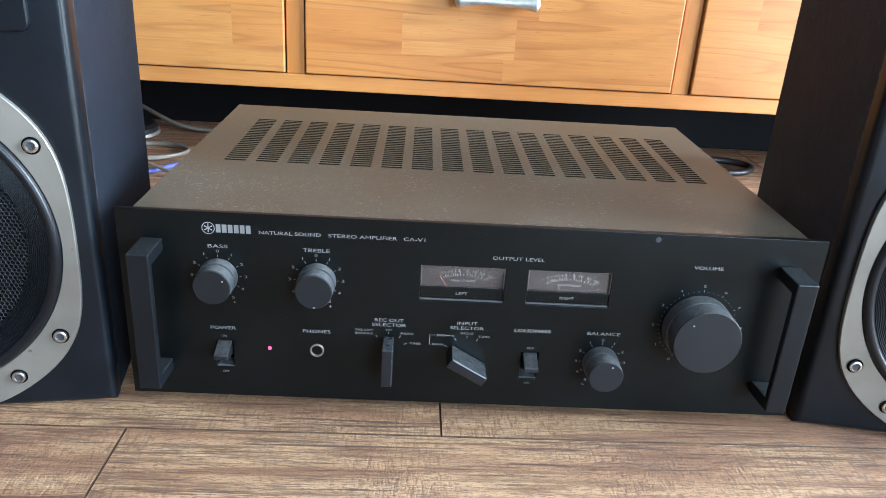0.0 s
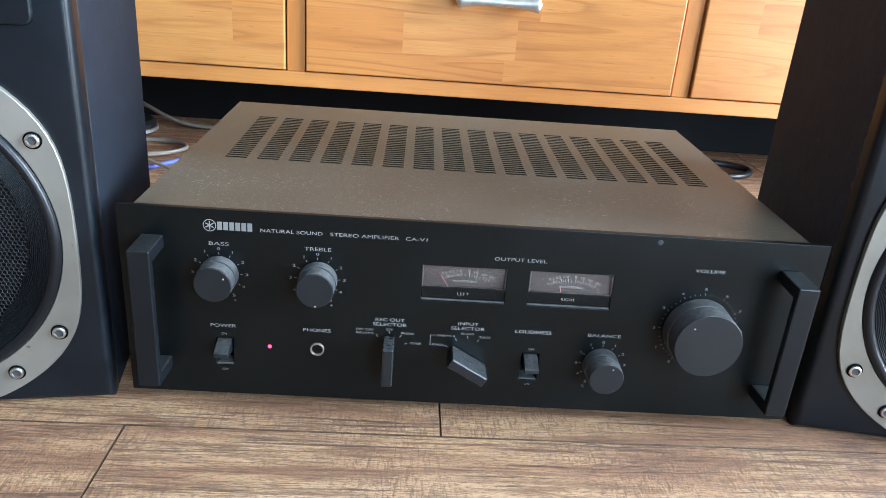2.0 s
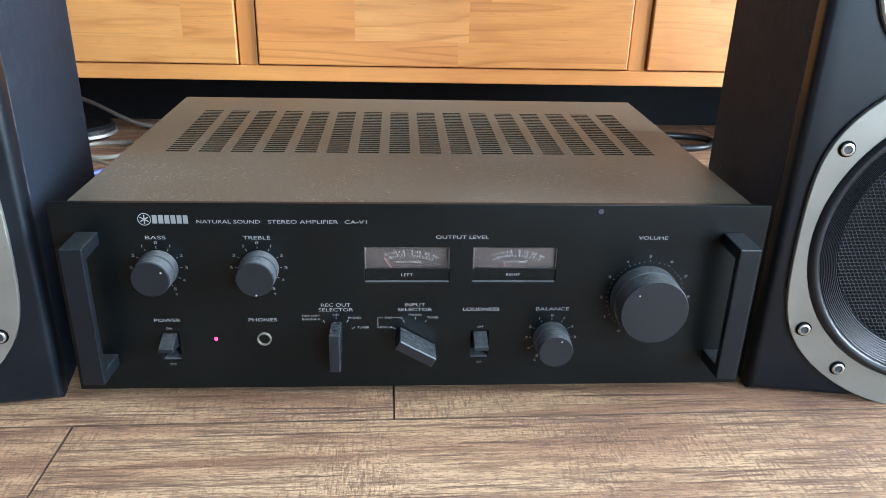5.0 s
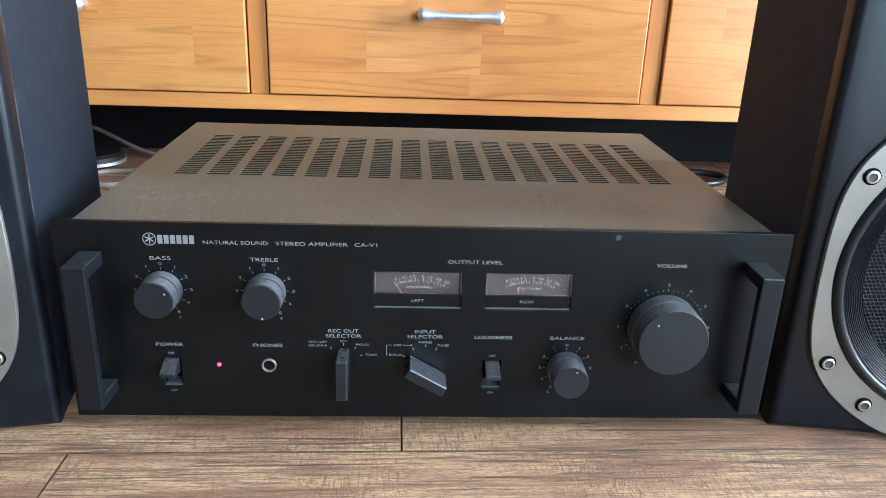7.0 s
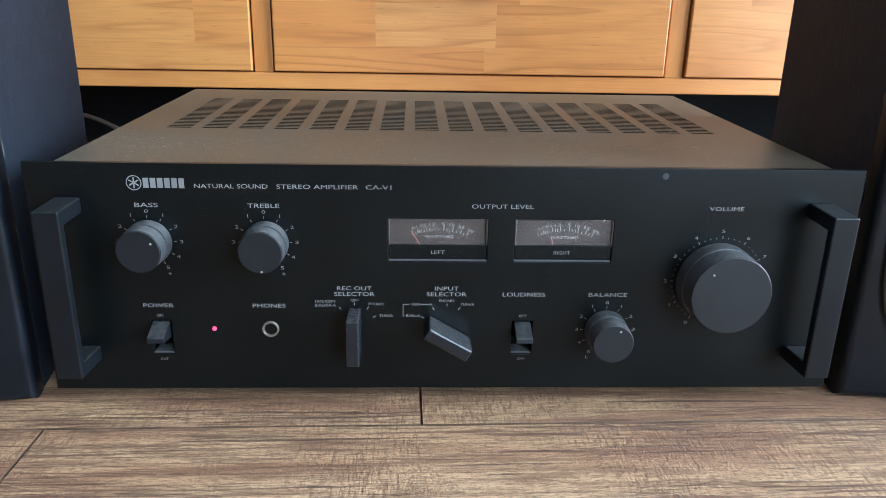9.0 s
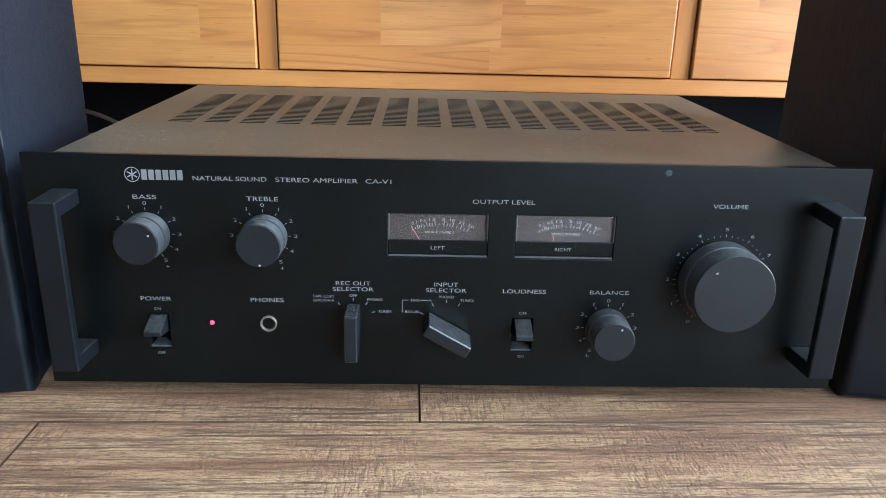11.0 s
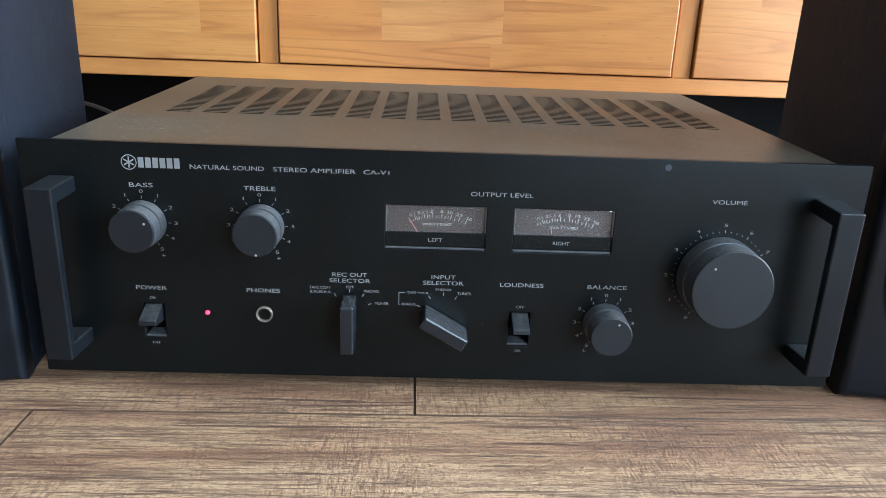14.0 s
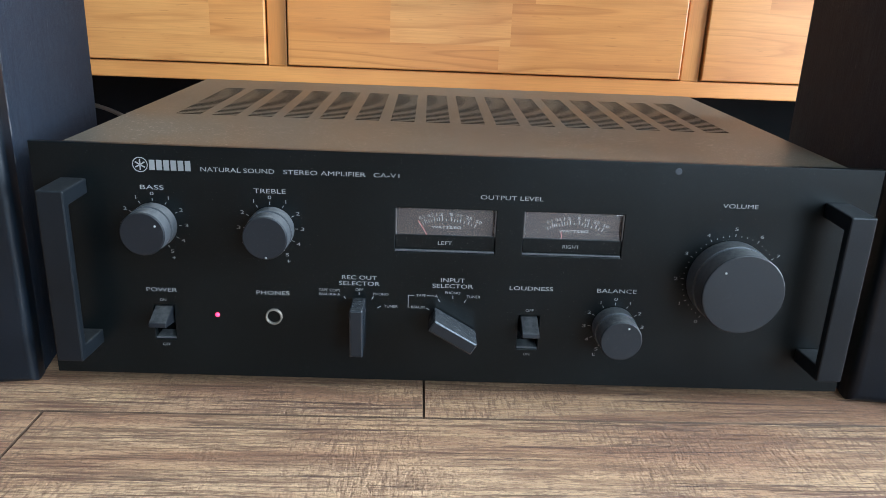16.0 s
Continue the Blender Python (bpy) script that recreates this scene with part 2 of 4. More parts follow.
def pine(name, tone=1.0, upright=False, figure=1.0):
    """Honey-coloured lacquered pine; each piece has its own grain and shade."""
    m, t, b = material(name, 0.5, 0.0, (0.5, 0.3, 0.12), 0.45)
    c = t.nodes.new("ShaderNodeTexCoord")
    sep = t.nodes.new("ShaderNodeSeparateXYZ")
    t.links.new(c.outputs["Object"], sep.inputs[0])
    info = t.nodes.new("ShaderNodeObjectInfo")
    shade = info.outputs["Random"]
    seed = node(t, "ShaderNodeMath", operation="MULTIPLY")
    seed.inputs[1].default_value = 37.3
    t.links.new(shade, seed.inputs[0])
    along, across = (sep.outputs["Z"], sep.outputs["X"]) if upright else (sep.outputs["X"], sep.outputs["Z"])
    grain = t.nodes.new("ShaderNodeCombineXYZ")
    t.links.new(along, grain.inputs[0])
    t.links.new(across, grain.inputs[1])
    t.links.new(seed.outputs[0], grain.inputs[2])

    def stretched(x, y):
        mp = t.nodes.new("ShaderNodeMapping")
        mp.inputs["Scale"].default_value = (x, y, 1.0)
        t.links.new(grain.outputs[0], mp.inputs["Vector"])
        return mp.outputs[0]

    slow = stretched(1.1, 15)
    rings = noise_of(t, slow, 1.7, 2.0, 0.35, 0.2)
    bands = node(t, "ShaderNodeMath", operation="MULTIPLY")
    bands.inputs[1].default_value = 8.5
    t.links.new(rings, bands.inputs[0])
    saw = node(t, "ShaderNodeMath", operation="FRACT")
    t.links.new(bands.outputs[0], saw.inputs[0])
    late = ramp(t, saw.outputs[0], [(0.0, grey(0.25)), (0.10, grey(0.0)), (0.62, grey(0.12)), (0.90, grey(0.95)), (1.0, grey(0.25))])
    some = ramp(t, noise_of(t, stretched(1.6, 9), 1.3, 2.0), [(0.38, grey(0.12)), (0.62, grey(1))])
    late = blend(t, 1.0, late, some, "MULTIPLY")
    fine = noise_of(t, stretched(12, 420), 1.6, 3.0, 0.6)
    fleck = noise_of(t, stretched(38, 300), 1.0, 2.0, 0.5)
    patch = noise_of(t, stretched(6, 14), 1.0, 3.0)
    pale, warm = (0.80 * tone, 0.345 * tone, 0.098 * tone), (0.70 * tone, 0.250 * tone, 0.055 * tone)
    light = blend(t, shade, pale, warm)
    light = blend(t, ramp(t, patch, [(0.42, grey(0)), (0.70, grey(0.6))]), light, (0.60 * tone, 0.205 * tone, 0.048 * tone))
    half = node(t, "ShaderNodeMath", operation="MULTIPLY")
    half.inputs[1].default_value = 0.72 * figure
    t.links.new(late, half.inputs[0])
    col = blend(t, half.outputs[0], light, (0.42 * tone, 0.125 * tone, 0.026 * tone))
    col = blend(t, ramp(t, fine, [(0.35, grey(0.26)), (0.6, grey(0))]), col, (0.44 * tone, 0.17 * tone, 0.045 * tone))
    col = blend(t, ramp(t, fleck, [(0.66, grey(0)), (0.74, grey(0.35 * figure))]), col, (0.36 * tone, 0.12 * tone, 0.03 * tone))
    t.links.new(col, b.inputs["Base Color"])
    t.links.new(ramp(t, patch, [(0.3, grey(0.42)), (0.7, grey(0.54))]), b.inputs["Roughness"])
    b.inputs["Coat Weight"].default_value = 0.18
    b.inputs["Coat Roughness"].default_value = 0.45
    bump(t, b, fine, 0.05, 0.0005)
    return m


PINE_FACE = pine("pine_stave", 0.80)
PINE_RAIL = pine("pine_rail", 0.84, False, 0.25)
PINE_STILE = pine("pine_stile", 0.78, True, 0.18)


def plank_wood():
    """Limed, rough-sawn oak look: tan, with thin dark open grain along the plank and saw chatter across it."""
    m, t, b = material("limed_oak_plank", 0.55, 0.0, (0.33, 0.25, 0.18))
    plain_v = coords(t, (1, 1, 1), 9.0)
    broad_v = coords(t, (2.2, 19, 1), 9.0)
    broad = noise_of(t, broad_v, 1.6, 4.0, 0.6, 0.6)
    mid = noise_of(t, coords(t, (9, 85, 1), 9.0), 1.4, 5.0, 0.65, 0.5)
    streak = noise_of(t, coords(t, (11, 330, 1), 9.0), 1.5, 4.0, 0.6, 0.5)
    long_streak = noise_of(t, coords(t, (5, 150, 1), 13.0), 1.6, 5.0, 0.6, 0.9)
    chatter = noise_of(t, coords(t, (430, 85, 1), 5.0), 1.0, 3.0, 0.6, 0.4)
    pores = noise_of(t, coords(t, (150, 950, 1), 9.0), 1.4, 2.0, 0.6)
    rough = noise_of(t, plain_v, 620.0, 3.0, 0.6)
    patch = noise_of(t, plain_v, 8.0, 4.0)
    sawn = ramp(t, noise_of(t, plain_v, 11.0, 2.0), [(0.42, grey(0.15)), (0.60, grey(1))])
    col = ramp(t, broad, [(0.34, (0.32, 0.150, 0.078)), (0.44, (0.49, 0.264, 0.142)), (0.54, (0.63, 0.378, 0.203)), (0.66, (0.71, 0.446, 0.252))])
    col = blend(t, ramp(t, patch, [(0.46, grey(0)), (0.66, grey(0.45))]), col, (0.41, 0.192, 0.108))
    col = blend(t, ramp(t, mid, [(0.36, grey(0.75)), (0.52, grey(0))]), col, (0.24, 0.115, 0.060))
    dense = ramp(t, noise_of(t, broad_v, 1.2, 3.0), [(0.40, grey(0.35)), (0.56, grey(1))])
    thin = ramp(t, streak, [(0.36, grey(1.0)), (0.42, grey(0.65)), (0.49, grey(0))])
    thin = blend(t, 1.0, thin, dense, "MULTIPLY")
    deep = ramp(t, long_streak, [(0.33, grey(0.9)), (0.36, grey(0.7)), (0.40, grey(0))])
    col = blend(t, thin, col, (0.170, 0.070, 0.042))
    col = blend(t, deep, col, (0.085, 0.040, 0.028))
    veins = ramp(t, noise_of(t, coords(t, (2.2, 13, 1), 9.0), 6.0, 4.0, 0.5, 0.8), [(0.484, grey(0)), (0.497, grey(1)), (0.503, grey(1)), (0.516, grey(0))])
    col = blend(t, blend(t, 1.0, veins, ramp(t, patch, [(0.48, grey(0)), (0.60, grey(0.6))]), "MULTIPLY"), col, (0.11, 0.054, 0.036))
    ticks = blend(t, 1.0, ramp(t, chatter, [(0.38, grey(0.7)), (0.50, grey(0))]), sawn, "MULTIPLY")
    col = blend(t, ticks, col, (0.22, 0.112, 0.064))
    col = blend(t, ramp(t, pores, [(0.38, grey(0.7)), (0.50, grey(0))]), col, (0.19, 0.098, 0.056))
    info = t.nodes.new("ShaderNodeObjectInfo")
    col = blend(t, ramp(t, info.outputs["Random"], [(0.0, grey(0.0)), (1.0, grey(0.25))]), col, (0.27, 0.145, 0.085))
    t.links.new(col, b.inputs["Base Color"])
    t.links.new(ramp(t, mid, [(0.4, grey(0.75)), (0.6, grey(0.60))]), b.inputs["Roughness"])
    cut = blend(t, 1.0, thin, deep, "LIGHTEN")
    hgt = blend(t, cut, ramp(t, mid, [(0.3, grey(0.55)), (0.7, grey(0.8))]), grey(0.0))
    saw = blend(t, 1.0, ramp(t, chatter, [(0.30, grey(0)), (0.65, grey(1))]), sawn, "MULTIPLY")
    hgt = blend(t, 0.26, hgt, saw)
    hgt = blend(t, 0.22, hgt, ramp(t, rough, [(0.30, grey(0)), (0.70, grey(1))]))
    bump(t, b, hgt, 1.0, 0.0017)
    return m


PLANK = plank_wood()
PLANK_EDGE = plain("dark_plank_edge", (0.11, 0.064, 0.040), 0.7, 0.0, 300.0, 0.1, 0.2, 0.4)
SUBFLOOR = plain("dark_joint", (0.03, 0.022, 0.016), 0.8)


def glass(name):
    m, t, b = material(name, 0.03, 0.0, (1, 1, 1))
    b.inputs["Transmission Weight"].default_value = 1.0
    b.inputs["IOR"].default_value = 1.45
    return m


GLASS = glass("clear_plastic_window")


def led():
    m, t, b = material("lit_red_led", 0.3, 0.0, (0.15, 0.01, 0.03))
    b.inputs["Emission Color"].default_value = (1.0, 0.04, 0.14, 1)
    b.inputs["Emission Strength"].default_value = 4.5
    return m


LED = led()


# ---- shaping ----
def part(name, bm, mat, parent=None, label="", smooth=False):
    me = bpy.data.meshes.new(name)
    if smooth:
        for f in bm.faces:
            f.smooth = True
    bm.to_mesh(me)
    bm.free()
    me.materials.append(mat)
    ob = new(name, me)
    ob.parent = parent
    if label:
        tagged(ob, label)
    return ob


def thing(name, label, category, m=None, group="", kind=""):
    ob = new(name)
    ob.empty_display_size = 0.05
    if m is not None:
        ob.matrix_world = m
    return tagged(ob, label, category, group, kind)


def add_box(bm, x0, x1, y0, y1, z0, z1, bevel=0.0, segs=2):
    fresh = bmesh.ops.create_cube(bm, size=1.0, matrix=Matrix.Translation(((x0 + x1) / 2, (y0 + y1) / 2, (z0 + z1) / 2)) @ Matrix.Diagonal((x1 - x0, y1 - y0, z1 - z0, 1)))
    if bevel:
        edges = list({e for v in fresh["verts"] for e in v.link_edges})
        bmesh.ops.bevel(bm, geom=edges, offset=bevel, segments=segs, affect="EDGES", profile=0.5)
    return bm


def box(*a, **k):
    return add_box(bmesh.new(), *a, **k)


def lathe(profile, segs=48, m=Matrix(), closed=False):
    """Turns (radius, depth) pairs about the y axis; depth runs towards +y."""
    bm = bmesh.new()
    rows = []
    for r, d in profile:
        if r < 1e-6:
            rows.append([bm.verts.new(m @ Vector((0, d, 0)))])
        else:
            rows.append([bm.verts.new(m @ Vector((r * math.cos(math.tau * k / segs), d, r * math.sin(math.tau * k / segs)))) for k in range(segs)])
    pairs = list(zip(rows, rows[1:])) + ([(rows[-1], rows[0])] if closed else [])
    for a, b in pairs:
        for k in range(segs):
            q = (k + 1) % segs
            if len(a) == 1 and len(b) > 1:
                bm.faces.new((a[0], b[q], b[k]))
            elif len(b) == 1 and len(a) > 1:
                bm.faces.new((a[k], a[q], b[0]))
            elif len(a) > 1:
                bm.faces.new((a[k], a[q], b[q], b[k]))
    bmesh.ops.recalc_face_normals(bm, faces=bm.faces)
    return bm


def crisp(ob, degrees=35):
    """Smooth shading that keeps sharp edges."""
    me = ob.data
    bm = bmesh.new()
    bm.from_mesh(me)
    for f in bm.faces:
        f.smooth = True
    for e in bm.edges:
        e.smooth = len(e.link_faces) == 2 and e.calc_face_angle(0) < radians(degrees)
    bm.to_mesh(me)
    bm.free()
    return ob


GLYPHS = {}


def glyphs(text):
    """The flat outline of a text: its points, fitted into 0..1 both ways, and its faces."""
    if text not in GLYPHS:
        cu = bpy.data.curves.new("lettering", "FONT")
        cu.body, cu.resolution_u, cu.offset = text, 3, 0.0
        ob = new("lettering", cu)
        me = bpy.data.meshes.new_from_object(ob.evaluated_get(bpy.context.evaluated_depsgraph_get()))
        pts = [(v.co.x, v.co.y) for v in me.vertices]
        faces = [tuple(p.vertices) for p in me.polygons]
        bpy.data.objects.remove(ob)
        bpy.data.curves.remove(cu)
        bpy.data.meshes.remove(me)
        x0, x1 = min(p[0] for p in pts), max(p[0] for p in pts)
        y0, y1 = min(p[1] for p in pts), max(p[1] for p in pts)
        GLYPHS[text] = ([((x - x0) / (x1 - x0), (y - y0) / (y1 - y0)) for x, y in pts], faces)
    return GLYPHS[text]


def add_text(bm, text, x, z, w, h, y, turn=0.0):
    """Text centred on (x, z), w wide and h high, in millimetres, on the plane y."""
    pts, faces = glyphs(text)
    c, s = math.cos(radians(turn)), math.sin(radians(turn))
    vs = []
    for u, v in pts:
        a, b = (u - 0.5) * w, (v - 0.5) * h
        vs.append(bm.verts.new(((x + a * c + b * s) / 1000, y, (z - a * s + b * c) / 1000)))
    for f in faces:
        bm.faces.new([vs[i] for i in f])
    return bm


def add_mark(bm, x, z, w, h, y, turn=0.0):
    """A small printed bar centred on (x, z) in millimetres, its long side h turned clockwise from upright."""
    c, s = math.cos(radians(turn)), math.sin(radians(turn))
    vs = [bm.verts.new(((x + a * c + b * s) / 1000, y, (z - a * s + b * c) / 1000)) for a, b in ((-w / 2, -h / 2), (w / 2, -h / 2), (w / 2, h / 2), (-w / 2, h / 2))]
    bm.faces.new(vs)
    return bm


def tube(name, points, radius, mat, parent=None):
    cu = bpy.data.curves.new(name, "CURVE")
    cu.dimensions, cu.bevel_depth, cu.bevel_resolution, cu.resolution_u = "3D", radius, 4, 10
    sp = cu.splines.new("NURBS")
    sp.points.add(len(points) - 1)
    for p, co in zip(sp.points, points):
        p.co = (*co, 1)
    sp.use_endpoint_u, sp.order_u = True, 4
    ob = new(name, cu)
    me = bpy.data.meshes.new_from_object(ob.evaluated_get(bpy.context.evaluated_depsgraph_get()))
    bpy.data.objects.remove(ob)
    me.name = name
    if not me.materials:
        me.materials.append(mat)
    me.materials[0] = mat
    for p in me.polygons:
        p.use_smooth = True
    ob = new(name, me)
    ob.parent = parent
    return ob


# ---- the room ----
W, E, S, N, H = ROOM
T = 0.12


def wall(name, bm):
    return tagged(part(name, bm, WALL), "unseen room wall, its grey set for the bounce light", "wall", kind="structure")


def wall_with_window(name, axis, at, lo, hi, win):
    """A wall across the plane axis = at, from lo to hi, with a window opening through it."""
    a0, a1, z0, z1 = win
    bm = bmesh.new()
    inner, outer = (at, at + T) if at > 0 else (at - T, at)
    for l, h, b, t in ((lo, a0, 0, H), (a1, hi, 0, H), (a0, a1, 0, z0), (a0, a1, z1, H)):
        if axis == "x":
            add_box(bm, inner, outer, l, h, b, t)
        else:
            add_box(bm, l, h, inner, outer, b, t)
    return wall(name, bm)


wall("wall_north", box(W - T, E + T, N, N + T, 0, H))
wall("wall_west", box(W - T, W, S, N, 0, H))
wall_with_window("wall_east", "x", E, S, N, WIN_E)
wall_with_window("wall_south", "y", S, W - T, E + T, WIN_S)
tagged(part("ceiling", box(W - T, E + T, S - T, N + T, H, H + 0.1), CEILING), "unseen ceiling, its grey set for the bounce light", "ceiling", kind="structure")
# added board: its black stands in for deep shade on the wall here
tagged(part("baseboard", box(-0.74, 0.86, N - 0.014, N - 0.001, 0.0, 0.30, bevel=0.002), SHADE_BOARD), "added black board for the shade under the cabinet", "baseboard", kind="structure")


def window_frame(name, axis, at, win):
    a0, a1, z0, z1 = win
    ob = thing(name, "white framed daylight window", "window", kind="structure")
    w = 0.05
    for l, h, b, t in ((a0, a0 + w, z0, z1), (a1 - w, a1, z0, z1), (a0 + w, a1 - w, z0, z0 + w), (a0 + w, a1 - w, z1 - w, z1)):
        if axis == "x":
            part("window_frame", box(at + 0.06, at + 0.10, l, h, b, t, bevel=0.003), FRAME_WHITE, ob)
        else:
            part("window_frame", box(l, h, at - 0.10, at - 0.06, b, t, bevel=0.003), FRAME_WHITE, ob)
    return ob


window_frame("window_1", "x", E, WIN_E)
window_frame("window_2", "y", S, WIN_S)


# ---- amplifier ----
PY = -0.0003                                   # plane of the printing, just proud of the panel
amp = thing("amplifier", "black stereo amplifier with rack handles on a plank floor", "amplifier")
P0, P1, Q0, Q1 = -0.240, 0.240, 0.0095, 0.1505
HOLES = [(-37, 21, 93.2, 119.3), (37, 95, 93.2, 119.3), (-179, -167, 33, 55), (38, 50.5, 33, 55)]


def panel_with_holes():
    """The front plate as a grid of cells, cut out at the windows and switches, 4 mm thick."""
    xs = sorted({P0, P1, *(v / 1000 for h in HOLES for v in h[:2])})
    zs = sorted({Q0, Q1, *(v / 1000 for h in HOLES for v in h[2:])})
    bm = bmesh.new()
    grid = {(i, k, d): bm.verts.new((x, d * 0.004, z)) for i, x in enumerate(xs) for k, z in enumerate(zs) for d in (0, 1)}

    def solid(i, k):
        if not (0 <= i < len(xs) - 1 and 0 <= k < len(zs) - 1):
            return False
        cx, cz = (xs[i] + xs[i + 1]) * 500, (zs[k] + zs[k + 1]) * 500
        return not any(h[0] < cx < h[1] and h[2] < cz < h[3] for h in HOLES)

    for i in range(len(xs) - 1):
        for k in range(len(zs) - 1):
            if not solid(i, k):
                continue
            bm.faces.new([grid[p] for p in ((i, k, 0), (i + 1, k, 0), (i + 1, k + 1, 0), (i, k + 1, 0))])
            bm.faces.new([grid[p] for p in ((i, k, 1), (i, k + 1, 1), (i + 1, k + 1, 1), (i + 1, k, 1))])
            for di, dk, a, b in ((-1, 0, (i, k + 1), (i, k)), (1, 0, (i + 1, k), (i + 1, k + 1)), (0, -1, (i, k), (i + 1, k)), (0, 1, (i + 1, k + 1), (i, k + 1))):
                if not solid(i + di, k + dk):
                    bm.faces.new([grid[(*b, 0)], grid[(*a, 0)], grid[(*a, 1)], grid[(*b, 1)]])
    bmesh.ops.recalc_face_normals(bm, faces=bm.faces)
    rim = [e for e in bm.edges if e.calc_face_angle(0) > 1.2 and all(v.co.y < 0.001 for v in e.verts)]
    bmesh.ops.bevel(bm, geom=rim, offset=0.0005, segments=2, affect="EDGES", profile=0.5)
    return bm


front = part("front_panel", panel_with_holes(), PANEL, amp, "matt black anodised front panel")

CX, CY0, CY1, RISE = 0.2345, 0.0042, 0.326, 0.0270   # case half width, front and back, slope of its top


def case_top(y):
    return 0.1452 + RISE * (y - CY0)


def slotted_cover():
    """The cover's top sheet with 16 columns of 24 cooling slots through it."""
    cols, rows = 16, 24
    x0, x1, y0, y1 = -0.2020, 0.2020, 0.1320, 0.2720
    pitch, slot = (x1 - x0 - 0.0176) / (cols - 1), 0.0176
    xs, ys = [-CX], [CY0]
    for c in range(cols):
        xs += [x0 + c * pitch, x0 + c * pitch + slot]
    step = (y1 - y0) / rows
    for r in range(rows):
        ys += [y0 + r * step, y0 + r * step + 0.0033]
    xs.append(CX)
    ys.append(CY1)
    verts, faces, walls = [], [], []
    nx, ny = len(xs), len(ys)
    for d in (0, -0.0012):
        for y in ys:
            for x in xs:
                verts.append((x, y, case_top(y) + d))
    top = lambda i, k: k * nx + i
    low = lambda i, k: nx * ny + k * nx + i
    for k in range(ny - 1):
        for i in range(nx - 1):
            if i % 2 and k % 2:
                for a, b in (((i, k), (i + 1, k)), ((i + 1, k), (i + 1, k + 1)), ((i + 1, k + 1), (i, k + 1)), ((i, k + 1), (i, k))):
                    walls.append(len(faces))
                    faces.append((top(*b), top(*a), low(*a), low(*b)))
            else:
                faces.append((top(i, k), top(i + 1, k), top(i + 1, k + 1), top(i, k + 1)))
    me = bpy.data.meshes.new("top_cover")
    me.from_pydata(verts, [], faces)
    bm = bmesh.new()
    bm.from_mesh(me)
    bpy.data.meshes.remove(me)
    bm.faces.ensure_lookup_table()
    # slot walls get the second material, darkened for shade
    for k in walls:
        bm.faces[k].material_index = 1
    return bm


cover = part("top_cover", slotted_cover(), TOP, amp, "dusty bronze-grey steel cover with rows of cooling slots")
cover.data.materials.append(SLOT_SHADE)


def sloped(bm):
    for v in bm.verts:
        if v.co.z > 0.1:
            v.co.z += RISE * (v.co.y - CY0)
    return bm


for x in (-1, 1):
    a, b = sorted((x * CX, x * (CX - 0.0012)))
    part("side_cover", sloped(box(a, b, CY0, CY1, 0.013, 0.1438)), TOP, amp)
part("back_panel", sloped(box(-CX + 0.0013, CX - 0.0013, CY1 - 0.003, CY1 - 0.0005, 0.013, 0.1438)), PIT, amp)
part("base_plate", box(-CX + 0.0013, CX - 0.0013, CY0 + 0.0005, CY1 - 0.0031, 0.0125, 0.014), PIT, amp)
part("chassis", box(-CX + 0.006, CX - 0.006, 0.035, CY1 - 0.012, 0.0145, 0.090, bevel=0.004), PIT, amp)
for x in (-0.185, 0.185):
    for y in (0.045, 0.255):
        part("foot", lathe([(0, 0), (0.016, 0), (0.018, 0.002), (0.018, 0.0124), (0, 0.0124)], 24, pose(x, y, 0, 90, 0, 0)), FEET, amp)


# rack handles
def rack_handle(x):
    """A flat bar bent twice: a grip and two legs that meet the panel."""
    hw, t, reach = 0.0072, 0.0088, 0.0285
    z0, z1 = 0.0300, 0.1308
    outline = [(0.0, z1), (-reach, z1 - 0.001), (-reach, z0 + 0.001), (0.0, z0), (0.0, z0 + t), (-reach + 0.0056, z0 + t + 0.001), (-reach + 0.0056, z1 - t - 0.001), (0.0, z1 - t)]
    bm = bmesh.new()
    rows = [[bm.verts.new((x + s * hw, y, z)) for y, z in outline] for s in (-1, 1)]
    n = len(outline)
    for k in range(n):
        q = (k + 1) % n
        bm.faces.new((rows[0][k], rows[0][q], rows[1][q], rows[1][k]))
    for row in rows:
        for quad in ((0, 1, 6, 7), (1, 2, 5, 6), (2, 3, 4, 5)):
            bm.faces.new([row[k] for k in quad])
    bmesh.ops.recalc_face_normals(bm, faces=bm.faces)
    edges = [e for e in bm.edges if len(e.link_faces) == 2 and e.calc_face_angle(0) > 0.5]
    bmesh.ops.bevel(bm, geom=edges, offset=0.0009, segments=2, affect="EDGES", profile=0.5)
    return bm


for x in (-0.2172, 0.2165):
    part("rack_handle", rack_handle(x), HANDLE, amp, "black bent-bar rack handle")


